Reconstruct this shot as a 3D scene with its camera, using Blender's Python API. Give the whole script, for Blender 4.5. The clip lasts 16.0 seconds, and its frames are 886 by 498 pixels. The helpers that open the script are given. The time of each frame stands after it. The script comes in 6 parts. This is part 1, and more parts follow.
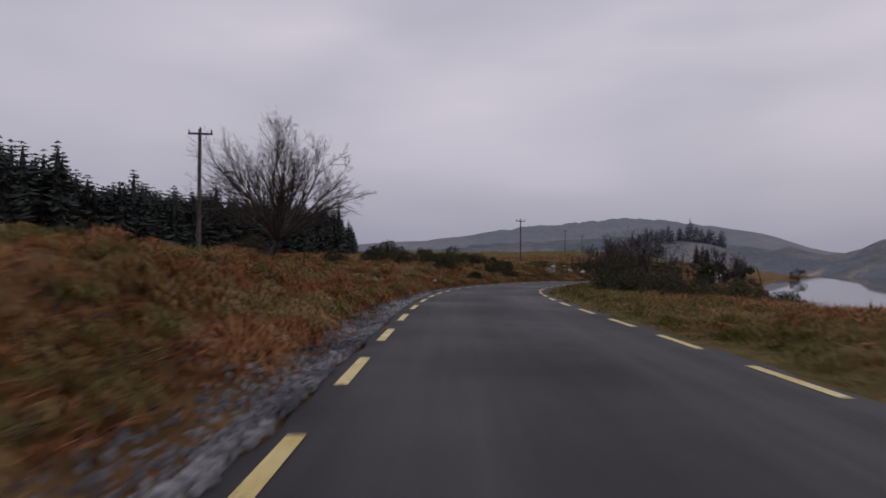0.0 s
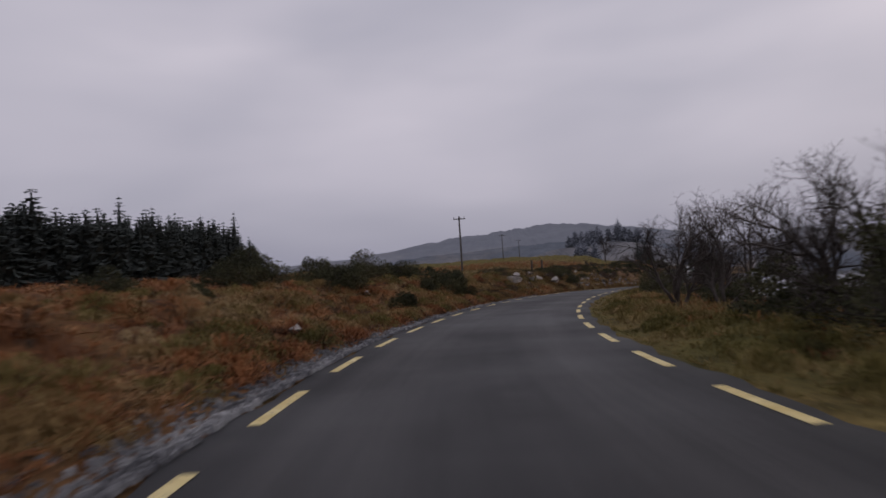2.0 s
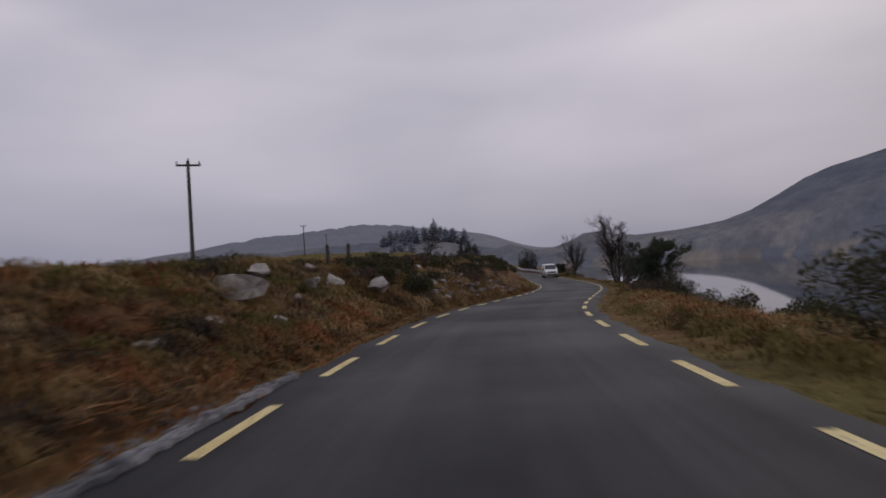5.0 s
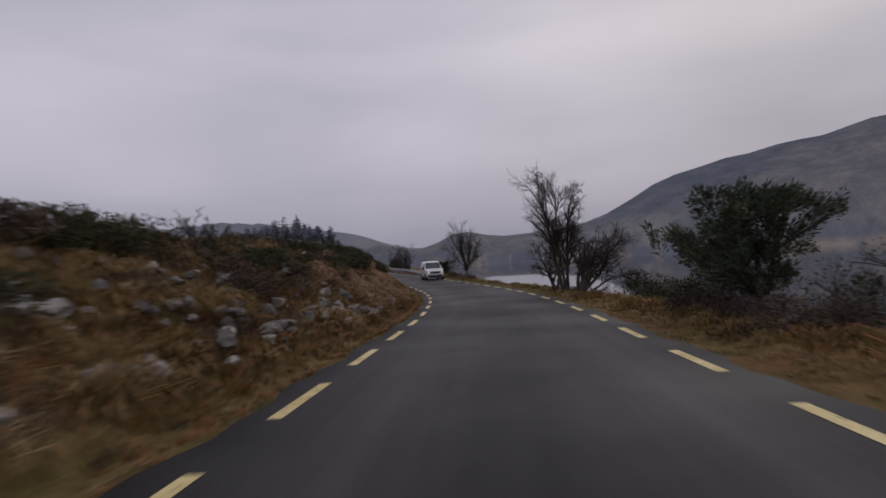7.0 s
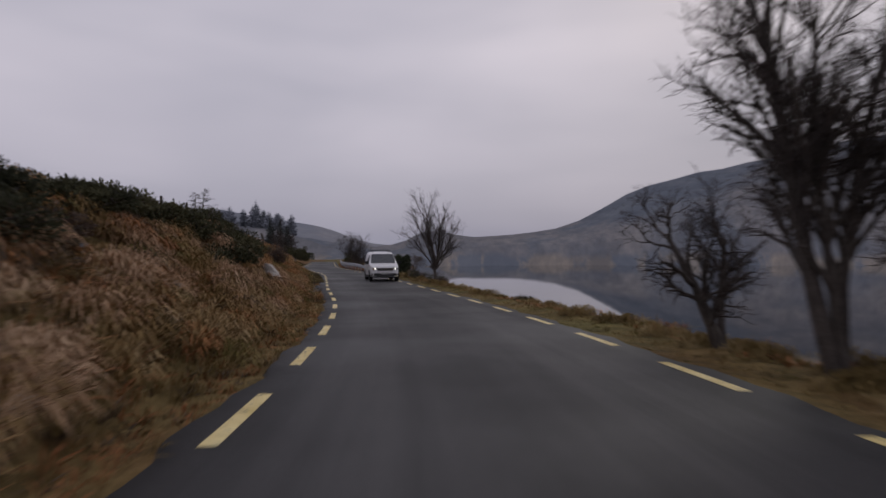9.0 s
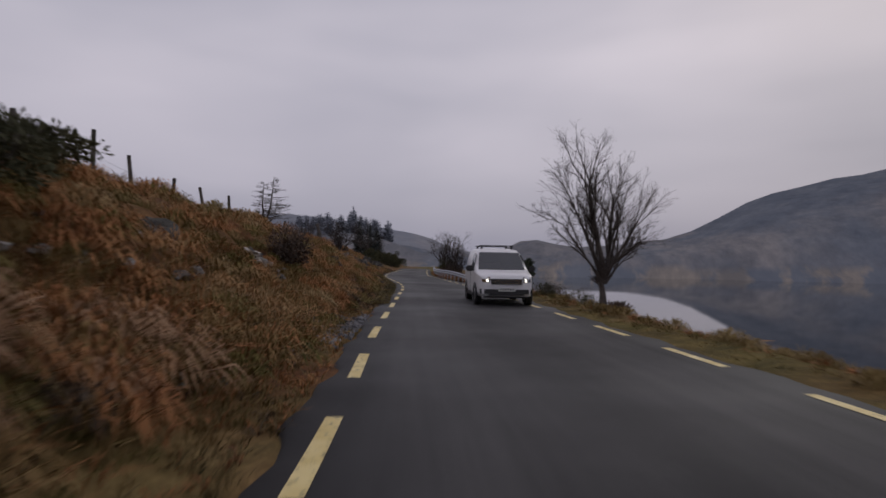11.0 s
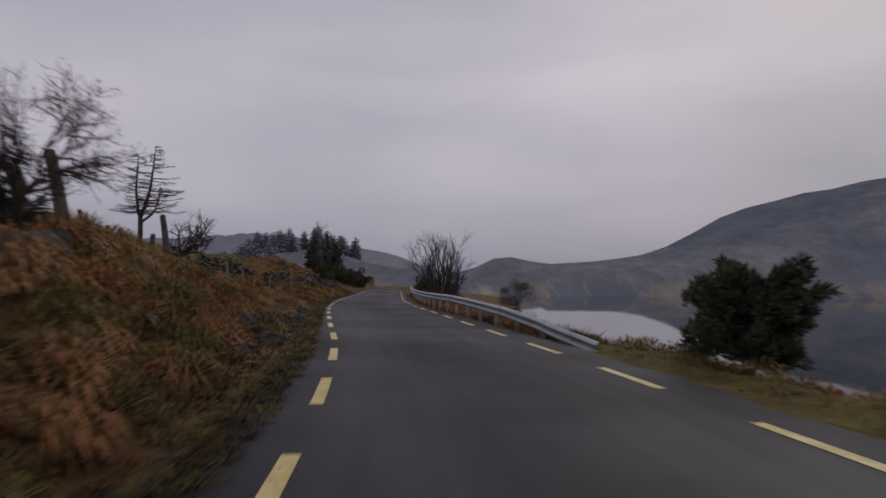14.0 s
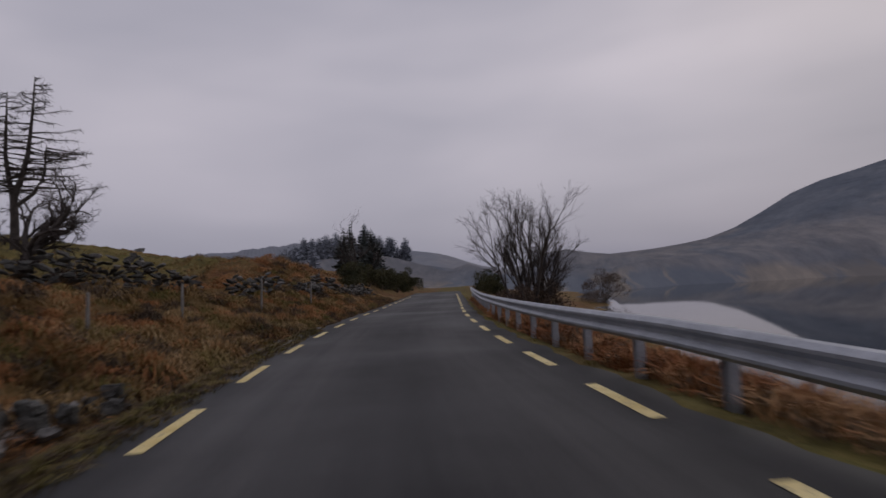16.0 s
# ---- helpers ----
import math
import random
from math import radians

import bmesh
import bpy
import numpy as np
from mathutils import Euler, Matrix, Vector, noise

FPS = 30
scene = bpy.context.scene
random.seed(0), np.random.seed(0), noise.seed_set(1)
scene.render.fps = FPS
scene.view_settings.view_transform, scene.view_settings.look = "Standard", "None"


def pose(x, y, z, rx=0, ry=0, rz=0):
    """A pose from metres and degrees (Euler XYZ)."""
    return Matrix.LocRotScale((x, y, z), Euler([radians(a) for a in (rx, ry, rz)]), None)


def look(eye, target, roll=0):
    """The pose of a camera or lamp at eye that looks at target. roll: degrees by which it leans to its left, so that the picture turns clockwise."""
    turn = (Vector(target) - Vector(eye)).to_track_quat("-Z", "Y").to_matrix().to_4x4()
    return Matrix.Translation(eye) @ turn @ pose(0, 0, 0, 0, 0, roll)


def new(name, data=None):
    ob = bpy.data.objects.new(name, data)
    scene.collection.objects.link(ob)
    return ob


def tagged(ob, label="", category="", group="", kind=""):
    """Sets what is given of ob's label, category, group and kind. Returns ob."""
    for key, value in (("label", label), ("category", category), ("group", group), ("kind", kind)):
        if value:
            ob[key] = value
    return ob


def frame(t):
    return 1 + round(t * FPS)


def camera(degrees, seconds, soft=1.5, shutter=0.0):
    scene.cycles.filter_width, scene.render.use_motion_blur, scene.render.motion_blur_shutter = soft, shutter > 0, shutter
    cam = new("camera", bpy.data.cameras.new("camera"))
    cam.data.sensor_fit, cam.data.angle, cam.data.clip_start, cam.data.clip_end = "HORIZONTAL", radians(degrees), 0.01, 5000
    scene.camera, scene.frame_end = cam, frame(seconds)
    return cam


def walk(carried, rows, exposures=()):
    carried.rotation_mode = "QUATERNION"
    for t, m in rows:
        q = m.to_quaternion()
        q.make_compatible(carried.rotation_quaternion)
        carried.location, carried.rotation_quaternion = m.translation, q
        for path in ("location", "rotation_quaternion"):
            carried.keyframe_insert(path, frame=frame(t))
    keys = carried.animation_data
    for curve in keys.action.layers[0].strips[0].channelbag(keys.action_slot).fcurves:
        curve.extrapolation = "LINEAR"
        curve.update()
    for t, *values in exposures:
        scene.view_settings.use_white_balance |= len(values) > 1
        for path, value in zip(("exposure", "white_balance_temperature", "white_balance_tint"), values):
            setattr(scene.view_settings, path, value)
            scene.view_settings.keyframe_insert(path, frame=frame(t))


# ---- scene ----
cam = camera(73.4, 16.0, soft=1.6, shutter=0.35)

# seconds, eye x, y, z, yaw, pitch, lean
DRIVE = [
    (0.0, 0.000, 0.000, 0.000, 12.05, 0.89, 0.38),
    (0.5, -1.221, 5.926, -0.062, 10.76, 1.21, -0.16),
    (1.0, -2.248, 11.798, -0.124, 9.13, 1.56, -1.20),
    (1.5, -3.052, 17.575, -0.198, 7.38, 1.94, -2.34),
    (2.0, -3.613, 23.264, -0.296, 5.04, 2.15, -3.65),
    (2.5, -3.902, 28.928, -0.411, 2.23, 1.96, -4.85),
    (3.0, -3.893, 34.636, -0.536, -0.84, 1.71, -4.12),
    (3.5, -3.571, 40.411, -0.660, -3.87, 1.65, -4.15),
    (4.0, -2.918, 46.210, -0.778, -7.18, 1.56, -4.46),
    (4.5, -1.948, 51.970, -0.895, -10.03, 1.51, -3.89),
    (5.0, -0.703, 57.651, -1.022, -12.76, 1.20, -3.56),
    (5.5, 0.803, 63.222, -1.164, -15.50, 1.12, -3.46),
    (6.0, 2.557, 68.662, -1.312, -18.20, 0.99, -3.58),
    (6.5, 4.566, 73.944, -1.480, -21.38, 0.66, -3.92),
    (7.0, 6.862, 79.022, -1.666, -25.24, 0.54, -3.47),
    (7.5, 9.342, 83.894, -1.850, -28.74, 0.61, -1.89),
    (8.0, 11.821, 88.577, -2.022, -31.08, 0.55, -0.76),
    (8.5, 14.188, 93.076, -2.188, -30.48, 0.54, -0.53),
    (9.0, 16.349, 97.446, -2.341, -28.26, 0.39, -0.19),
    (9.5, 18.241, 101.746, -2.460, -25.38, 1.26, 0.07),
    (10.0, 19.877, 105.989, -2.561, -22.96, 1.02, 0.34),
    (10.5, 21.297, 110.161, -2.657, -20.79, 1.05, 0.63),
    (11.0, 22.533, 114.255, -2.734, -18.97, 1.23, 0.95),
    (11.5, 23.644, 118.266, -2.781, -18.16, 1.59, 1.34),
    (12.0, 24.707, 122.210, -2.804, -18.11, 1.87, 1.61),
    (12.5, 25.801, 126.140, -2.825, -18.98, 1.94, 1.50),
    (13.0, 26.986, 130.121, -2.845, -20.12, 2.43, 1.61),
    (13.5, 28.273, 134.198, -2.856, -20.93, 2.75, 0.73),
    (14.0, 29.661, 138.377, -2.863, -21.84, 3.07, 0.31),
    (14.5, 31.123, 142.646, -2.881, -22.01, 3.22, -0.08),
    (15.0, 32.596, 147.047, -2.905, -21.04, 3.18, -1.22),
    (15.5, 33.998, 151.638, -2.916, -18.99, 3.17, -2.48),
    (16.0, 35.265, 156.406, -2.927, -16.88, 3.11, -3.12),
]


def heading_pose(x, y, z, yaw, pitch, lean):
    a, b = radians(yaw), radians(pitch)
    ahead = (-math.sin(a) * math.cos(b), math.cos(a) * math.cos(b), math.sin(b))
    return look((x, y, z), (x + ahead[0], y + ahead[1], z + ahead[2]), lean)


walk(cam, [(row[0], heading_pose(*row[1:])) for row in DRIVE], exposures=[(0.0, 0.06), (2.0, -0.03), (5.0, -0.04), (10.0, -0.05), (16.0, -0.22)])

# ---------------------------------------------------------------- sky and light
SUN_AZ, SUN_EL = -58.0, 34.0     # degrees to the left of +y, and above the horizon

world = bpy.data.worlds.new("overcast_sky")
scene.world = world
world.use_nodes = True
wn, wl = world.node_tree.nodes, world.node_tree.links
wn.clear()
sky = wn.new("ShaderNodeTexSky")
sky.sky_type, sky.sun_disc = 'NISHITA', False
sky.sun_elevation, sky.sun_rotation = radians(SUN_EL), radians(-SUN_AZ)
sky.dust_density, sky.air_density = 4.0, 1.5
wtc = wn.new("ShaderNodeTexCoord")
# cloud deck: stretched noise, flattened towards the horizon
wmap = wn.new("ShaderNodeMapping")
wmap.inputs["Scale"].default_value = (1.0, 1.0, 3.2)
wnoise = wn.new("ShaderNodeTexNoise")
wnoise.inputs["Scale"].default_value, wnoise.inputs["Detail"].default_value = 1.7, 3.0
wnoise.inputs["Roughness"].default_value, wnoise.inputs["Distortion"].default_value = 0.42, 0.15
wramp = wn.new("ShaderNodeValToRGB")
wramp.color_ramp.elements[0].position, wramp.color_ramp.elements[0].color = 0.30, (0.42, 0.415, 0.505, 1)
wramp.color_ramp.elements[1].position, wramp.color_ramp.elements[1].color = 0.72, (0.66, 0.62, 0.71, 1)
wsep = wn.new("ShaderNodeSeparateXYZ")
whor = wn.new("ShaderNodeValToRGB")          # a little darker and bluer low down
whor.color_ramp.elements[0].position, whor.color_ramp.elements[0].color = 0.0, (0.66, 0.68, 0.735, 1)
whor.color_ramp.elements[1].position, whor.color_ramp.elements[1].color = 0.32, (1.06, 1.05, 1.04, 1)
wmul = wn.new("ShaderNodeMix")
wmul.data_type, wmul.blend_type = 'RGBA', 'MULTIPLY'
wmul.inputs["Factor"].default_value = 1.0
bg_cloud, bg_sky, wadd, wout = (wn.new(k) for k in ("ShaderNodeBackground", "ShaderNodeBackground", "ShaderNodeMixShader", "ShaderNodeOutputWorld"))
wadd.inputs["Fac"].default_value = 0.9
bg_cloud.inputs["Strength"].default_value, bg_sky.inputs["Strength"].default_value = 0.95, 0.05
wl.new(wtc.outputs["Generated"], wmap.inputs["Vector"])
wl.new(wmap.outputs["Vector"], wnoise.inputs["Vector"])
wl.new(wnoise.outputs["Fac"], wramp.inputs["Fac"])
wl.new(wtc.outputs["Generated"], wsep.inputs["Vector"])
wl.new(wsep.outputs["Z"], whor.inputs["Fac"])
wl.new(wramp.outputs["Color"], wmul.inputs["A"])
wl.new(whor.outputs["Color"], wmul.inputs["B"])
wl.new(wmul.outputs["Result"], bg_cloud.inputs["Color"])
wl.new(sky.outputs["Color"], bg_sky.inputs["Color"])
wl.new(bg_sky.outputs[0], wadd.inputs[1])
wl.new(bg_cloud.outputs[0], wadd.inputs[2])
wl.new(wadd.outputs[0], wout.inputs["Surface"])

sun = new("sun", bpy.data.lights.new("sun", 'SUN'))
sun.data.energy, sun.data.angle, sun.data.color = 0.3, radians(25), (1.0, 0.96, 0.9)
_a, _e = radians(SUN_AZ), radians(SUN_EL)
sun.matrix_world = look((0, 0, 60), (math.sin(_a) * math.cos(_e), -math.cos(_a) * math.cos(_e), 60 - math.sin(_e)))

# ---------------------------------------------------------------- materials
def nodes_of(name):
    m = bpy.data.materials.new(name)
    m.use_nodes = True
    nt = m.node_tree
    return m, nt, nt.nodes["Principled BSDF"]


def coords(nt, scale=1.0):
    g = nt.nodes.new("ShaderNodeNewGeometry")
    mp = nt.nodes.new("ShaderNodeMapping")
    mp.inputs["Scale"].default_value = scale if isinstance(scale, tuple) else (scale,) * 3
    nt.links.new(g.outputs["Position"], mp.inputs["Vector"])
    return mp.outputs["Vector"]


def noise_fac(nt, vec, scale, detail=4.0, rough=0.6, distortion=0.0):
    n = nt.nodes.new("ShaderNodeTexNoise")
    n.inputs["Scale"].default_value, n.inputs["Detail"].default_value = scale, detail
    n.inputs["Roughness"].default_value, n.inputs["Distortion"].default_value = rough, distortion
    nt.links.new(vec, n.inputs["Vector"])
    return n.outputs["Fac"]


def ramp(nt, fac, stops):
    r = nt.nodes.new("ShaderNodeValToRGB")
    while len(r.color_ramp.elements) < len(stops):
        r.color_ramp.elements.new(0.5)
    for e, (p, c) in zip(r.color_ramp.elements, stops):
        e.position, e.color = p, (*c, 1)
    nt.links.new(fac, r.inputs["Fac"])
    return r.outputs["Color"]


def mix(nt, fac, a, b, blend='MIX'):
    m = nt.nodes.new("ShaderNodeMix")
    m.data_type, m.blend_type = 'RGBA', blend
    for value, socket in ((fac, m.inputs["Factor"]), (a, m.inputs["A"]), (b, m.inputs["B"])):
        if isinstance(value, (int, float)):
            socket.default_value = value
        elif isinstance(value, tuple):
            socket.default_value = (*value, 1)
        else:
            nt.links.new(value, socket)
    return m.outputs["Result"]


def bump(nt, bsdf, fac, strength=0.4, distance=0.02):
    b = nt.nodes.new("ShaderNodeBump")
    b.inputs["Strength"].default_value, b.inputs["Distance"].default_value = strength, distance
    nt.links.new(fac, b.inputs["Height"])
    nt.links.new(b.outputs["Normal"], bsdf.inputs["Normal"])


def surface(name, stops, scale=3.0, rough=0.85, metal=0.0, fine=None, bump_strength=0.3, bump_distance=0.01, detail=5.0):
    """Two scales of noise: stops coloured by the coarse one, lightened and darkened by the fine one."""
    m, nt, b = nodes_of(name)
    vec = coords(nt)
    coarse = noise_fac(nt, vec, scale, detail)
    grain = noise_fac(nt, vec, fine or scale * 9, 3.0, 0.7)
    col = ramp(nt, coarse, stops)
    dark = ramp(nt, grain, [(0.25, (0.62, 0.62, 0.62)), (0.75, (1.25, 1.25, 1.25))])
    nt.links.new(mix(nt, 1.0, col, dark, 'MULTIPLY'), b.inputs["Base Color"])
    b.inputs["Roughness"].default_value, b.inputs["Metallic"].default_value = rough, metal
    b.inputs["Specular IOR Level"].default_value = 0.25
    bump(nt, b, grain, bump_strength, bump_distance)
    return m


def clump_colours(name, stops, rough=0.9, translucent=0.0):
    """Leaves and blades: one colour for each island, drifting over the ground in broad patches."""
    m, nt, b = nodes_of(name)
    g = nt.nodes.new("ShaderNodeNewGeometry")
    vec = coords(nt)
    drift = nt.nodes.new("ShaderNodeMath")               # patches of a few metres, and smaller ones within
    drift.operation = 'MULTIPLY_ADD'
    nt.links.new(noise_fac(nt, vec, 0.35, 3.0), drift.inputs[0])
    drift.inputs[1].default_value, drift.inputs[2].default_value = 1.5, -0.66
    small = nt.nodes.new("ShaderNodeMath")
    small.operation = 'MULTIPLY_ADD'
    nt.links.new(noise_fac(nt, vec, 1.4, 2.0), small.inputs[0])
    small.inputs[1].default_value = 0.8
    nt.links.new(drift.outputs[0], small.inputs[2])
    sub = nt.nodes.new("ShaderNodeMath")
    sub.operation = 'MULTIPLY_ADD'
    nt.links.new(g.outputs["Random Per Island"], sub.inputs[0])
    sub.inputs[1].default_value = 0.24
    nt.links.new(small.outputs[0], sub.inputs[2])
    nt.links.new(ramp(nt, sub.outputs[0], stops), b.inputs["Base Color"])
    b.inputs["Roughness"].default_value = rough
    b.inputs["Specular IOR Level"].default_value = 0.15
    return m


# ---------------------------------------------------------------- the line of the road
CENTRE = [
    (1.3, 0.3, -1.25), (-0.9, 11.1, -1.36), (-2.9, 21.9, -1.52), (-3.9, 32.8, -1.75), (-3.3, 43.8, -1.98), (-1.3, 54.6, -2.20),
    (1.6, 65.2, -2.47), (5.4, 75.5, -2.79), (10.6, 85.2, -3.16), (16.0, 94.8, -3.51), (20.7, 104.7, -3.79), (24.5, 115.0, -4.00),
    (27.5, 125.6, -4.07), (30.5, 136.2, -4.11), (33.4, 146.8, -4.16), (35.6, 157.6, -4.18), (37.8, 168.4, -4.22), (40.6, 179.0, -4.25),
    (43.9, 189.5, -4.28),
]
EDGE = 2.62            # centre line to the edge of the tarmac
# s and the distance from the centre line to the middle of an edge line
HALVES = np.array([(-40, 2.4), (12, 2.4), (20, 2.33), (46, 2.3), (75, 2.25), (92, 2.25), (104, 2.33), (130, 2.33), (140, 2.17), (150, 2.0), (158, 2.0), (164, 2.12), (175, 2.2), (240, 2.2)])


RIGHT_HALVES = np.array([(-40, 2.4), (12, 2.4), (20, 2.33), (46, 2.3), (75, 2.25), (92, 2.25), (104, 2.33), (130, 2.33), (140, 2.17), (150, 1.98), (158, 1.92), (164, 2.01), (167, 2.09), (171, 2.17), (177, 2.2), (240, 2.2)])


def half_at(s, side=1):
    table = HALVES if side > 0 else RIGHT_HALVES
    return float(np.interp(s, table[:, 0], table[:, 1]))




def centre_line(step=0.5):
    """The centre line, every step metres from 40 m behind the start to 60 m past the end, by Catmull-Rom, then smoothed."""
    p = np.array(CENTRE)
    back, on = p[0] - p[1], p[-1] - p[-2]
    head = [p[0] + back * k for k in (4, 3, 2, 1)]
    tail, q, d = [], p[-1], Vector(on[:2])
    for _ in range(6):
        q = q + np.array([d.x, d.y, 0.02])
        tail.append(q)
    p = np.array([*head, *p, *tail])
    out = []
    for a, b, c, d in zip(p[:-3], p[1:-2], p[2:-1], p[3:]):
        for u in np.arange(0, 1, 0.04):
            out.append(0.5 * (2 * b + (c - a) * u + (2 * a - 5 * b + 4 * c - d) * u * u + (3 * b - a - 3 * c + d) * u ** 3))
    out = np.array(out)
    s = np.r_[0, np.cumsum(np.linalg.norm(np.diff(out[:, :2], axis=0), axis=1))]
    grid = np.arange(0, s[-1], step)
    line = np.stack([np.interp(grid, s, out[:, k]) for k in range(3)], 1)
    kernel = np.hanning(21)
    kernel /= kernel.sum()
    pad = np.concatenate([np.repeat(line[:1], 10, 0), line, np.repeat(line[-1:], 10, 0)])
    line[10:-10] = np.stack([np.convolve(pad[:, k], kernel, 'valid') for k in range(3)], 1)[10:-10]
    zero = np.argmin(np.hypot(line[:, 0] - CENTRE[0][0], line[:, 1] - CENTRE[0][1]))
    return grid - grid[zero], line


ROAD_S, ROAD_P = centre_line()
_t = np.gradient(ROAD_P[:, :2], axis=0)
ROAD_T = _t / np.linalg.norm(_t, axis=1)[:, None]
ROAD_N = np.stack([-ROAD_T[:, 1], ROAD_T[:, 0]], 1)      # to the left


def on_road(s, d, up=0.0):
    """World place at s metres along the centre line and d metres to its left."""
    x = np.interp(s, ROAD_S, ROAD_P[:, 0]) + d * np.interp(s, ROAD_S, ROAD_N[:, 0])
    y = np.interp(s, ROAD_S, ROAD_P[:, 1]) + d * np.interp(s, ROAD_S, ROAD_N[:, 1])
    return x, y, np.interp(s, ROAD_S, ROAD_P[:, 2]) + up


def road_coords(x, y):
    """s and d of world places (arrays). Past the ends the road goes on straight."""
    x, y = np.atleast_1d(np.asarray(x, float)), np.atleast_1d(np.asarray(y, float))
    s, d = np.empty(len(x)), np.empty(len(x))
    px, py = ROAD_P[::2, 0], ROAD_P[::2, 1]
    for i in range(0, len(x), 20000):
        xs, ys = x[i:i + 20000], y[i:i + 20000]
        k = ((xs[:, None] - px) ** 2 + (ys[:, None] - py) ** 2).argmin(1) * 2
        dx, dy = xs - ROAD_P[k, 0], ys - ROAD_P[k, 1]
        s[i:i + 20000] = ROAD_S[k] + dx * ROAD_T[k, 0] + dy * ROAD_T[k, 1]
        d[i:i + 20000] = dx * ROAD_N[k, 0] + dy * ROAD_N[k, 1]
    return s, d


# ---------------------------------------------------------------- the lie of the land
WATER = -6.7
# left bank by s: foot height, crest distance, crest height, height 25 m past the crest
BANK = np.array([
    (-40, 0.2, 7.0, 1.4, 3.4), (10, 0.2, 7.5, 1.4, 3.4), (24, 0.15, 8.5, 1.35, 3.0), (40, 0.1, 8.0, 1.1, 2.4), (48, 0.1, 8.0, 1.35, 2.4), (58, 0.15, 8.0, 1.4, 2.4),
    (70, 0.2, 7.5, 1.55, 2.8), (84, 0.3, 7.2, 1.95, 2.9), (98, 0.3, 7.5, 2.25, 3.3), (112, 0.3, 7.6, 2.55, 3.7), (128, 0.3, 8.0, 2.95, 4.1),
    (140, 0.3, 8.0, 2.7, 3.8), (150, 0.3, 6.4, 2.1, 3.6), (160, 0.2, 7.0, 2.0, 3.9), (168, 0.1, 8.0, 1.8, 4.5), (180, 0.1, 10.0, 1.6, 5.4), (190, 0.1, 9.0, 1.4, 6.2), (202, 0.2, 11.0, 3.5, 6.6), (220, 0.2, 11.0, 3.0, 6.4), (260, 0.1, 9.0, 1.5, 4.0)])
# right side by s: verge width, distance of the water's edge from the centre line
SHORE = np.array([(-40, 8, 90), (10, 7, 75), (30, 7, 66), (50, 6, 54), (66, 5.0, 34), (80, 4, 20), (95, 3.6, 12.5), (115, 3.0, 10.5),
                  (140, 2.6, 10.0), (165, 2.6, 10.5), (185, 3.0, 12.5), (205, 4, 14.0), (228, 5, 18.5), (238, 6, 23.0), (260, 6, 24.0), (320, 10, 40.0), (420, 10, 90.0)])
# skyline round the middle of the drive: degrees to the left of +y, degrees of height, metres away
HUB = (8.0, 80.0)
SKYLINE = np.array([
    (-180, 6, 1500), (-120, 10, 1200), (-85, 10.0, 1050), (-66, 9.2, 960), (-59, 8.2, 940), (-52, 7.2, 920), (-48.6, 6.6, 900), (-45.5, 5.7, 880), (-43, 4.0, 840),
    (-40, 2.7, 800), (-37, 2.0, 760), (-31.5, 1.5, 760), (-29.5, 1.75, 780), (-27.6, 2.25, 800), (-26.2, 2.1, 850), (-24.4, 1.1, 950), (-22.6, 0.7, 1150), (-20.9, 1.3, 1400), (-19.6, 1.8, 1500), (-16, 2.5, 1500), (-13.5, 3.0, 1500), (-9.5, 3.6, 1500), (-4.8, 3.9, 1500), (4.8, 3.1, 1500),
    (14.7, 1.7, 1500), (25, 1.0, 1500), (90, 2, 1500), (180, 6, 1500)])
# far side of the lake: degrees, metres from the hub
FAR_SHORE = np.array([(-180, 320), (-120, 290), (-90, 265), (-55, 232), (-42, 232), (-32, 222), (-26, 214), (-22, 260), (-18, 310), (0, 320), (180, 320)])


def smooth(a, b, x):
    u = np.clip((x - a) / (b - a), 0, 1)
    return u * u * (3 - 2 * u)


def wander(x, y, size, seed=0.0):
    """Cheap soft unevenness, about -1 to 1, with waves of the given size."""
    k = 2 * np.pi / size
    return (np.sin(k * x + 1.7 * np.sin(k * 0.61 * y + seed) + seed) * np.cos(k * 0.83 * y + 1.3 * np.sin(k * 0.47 * x + 2 * seed))
            + 0.5 * np.sin(k * 2.1 * x + k * 1.3 * y + 3 * seed) * np.cos(k * 1.7 * y - k * 0.9 * x + seed)) / 1.5


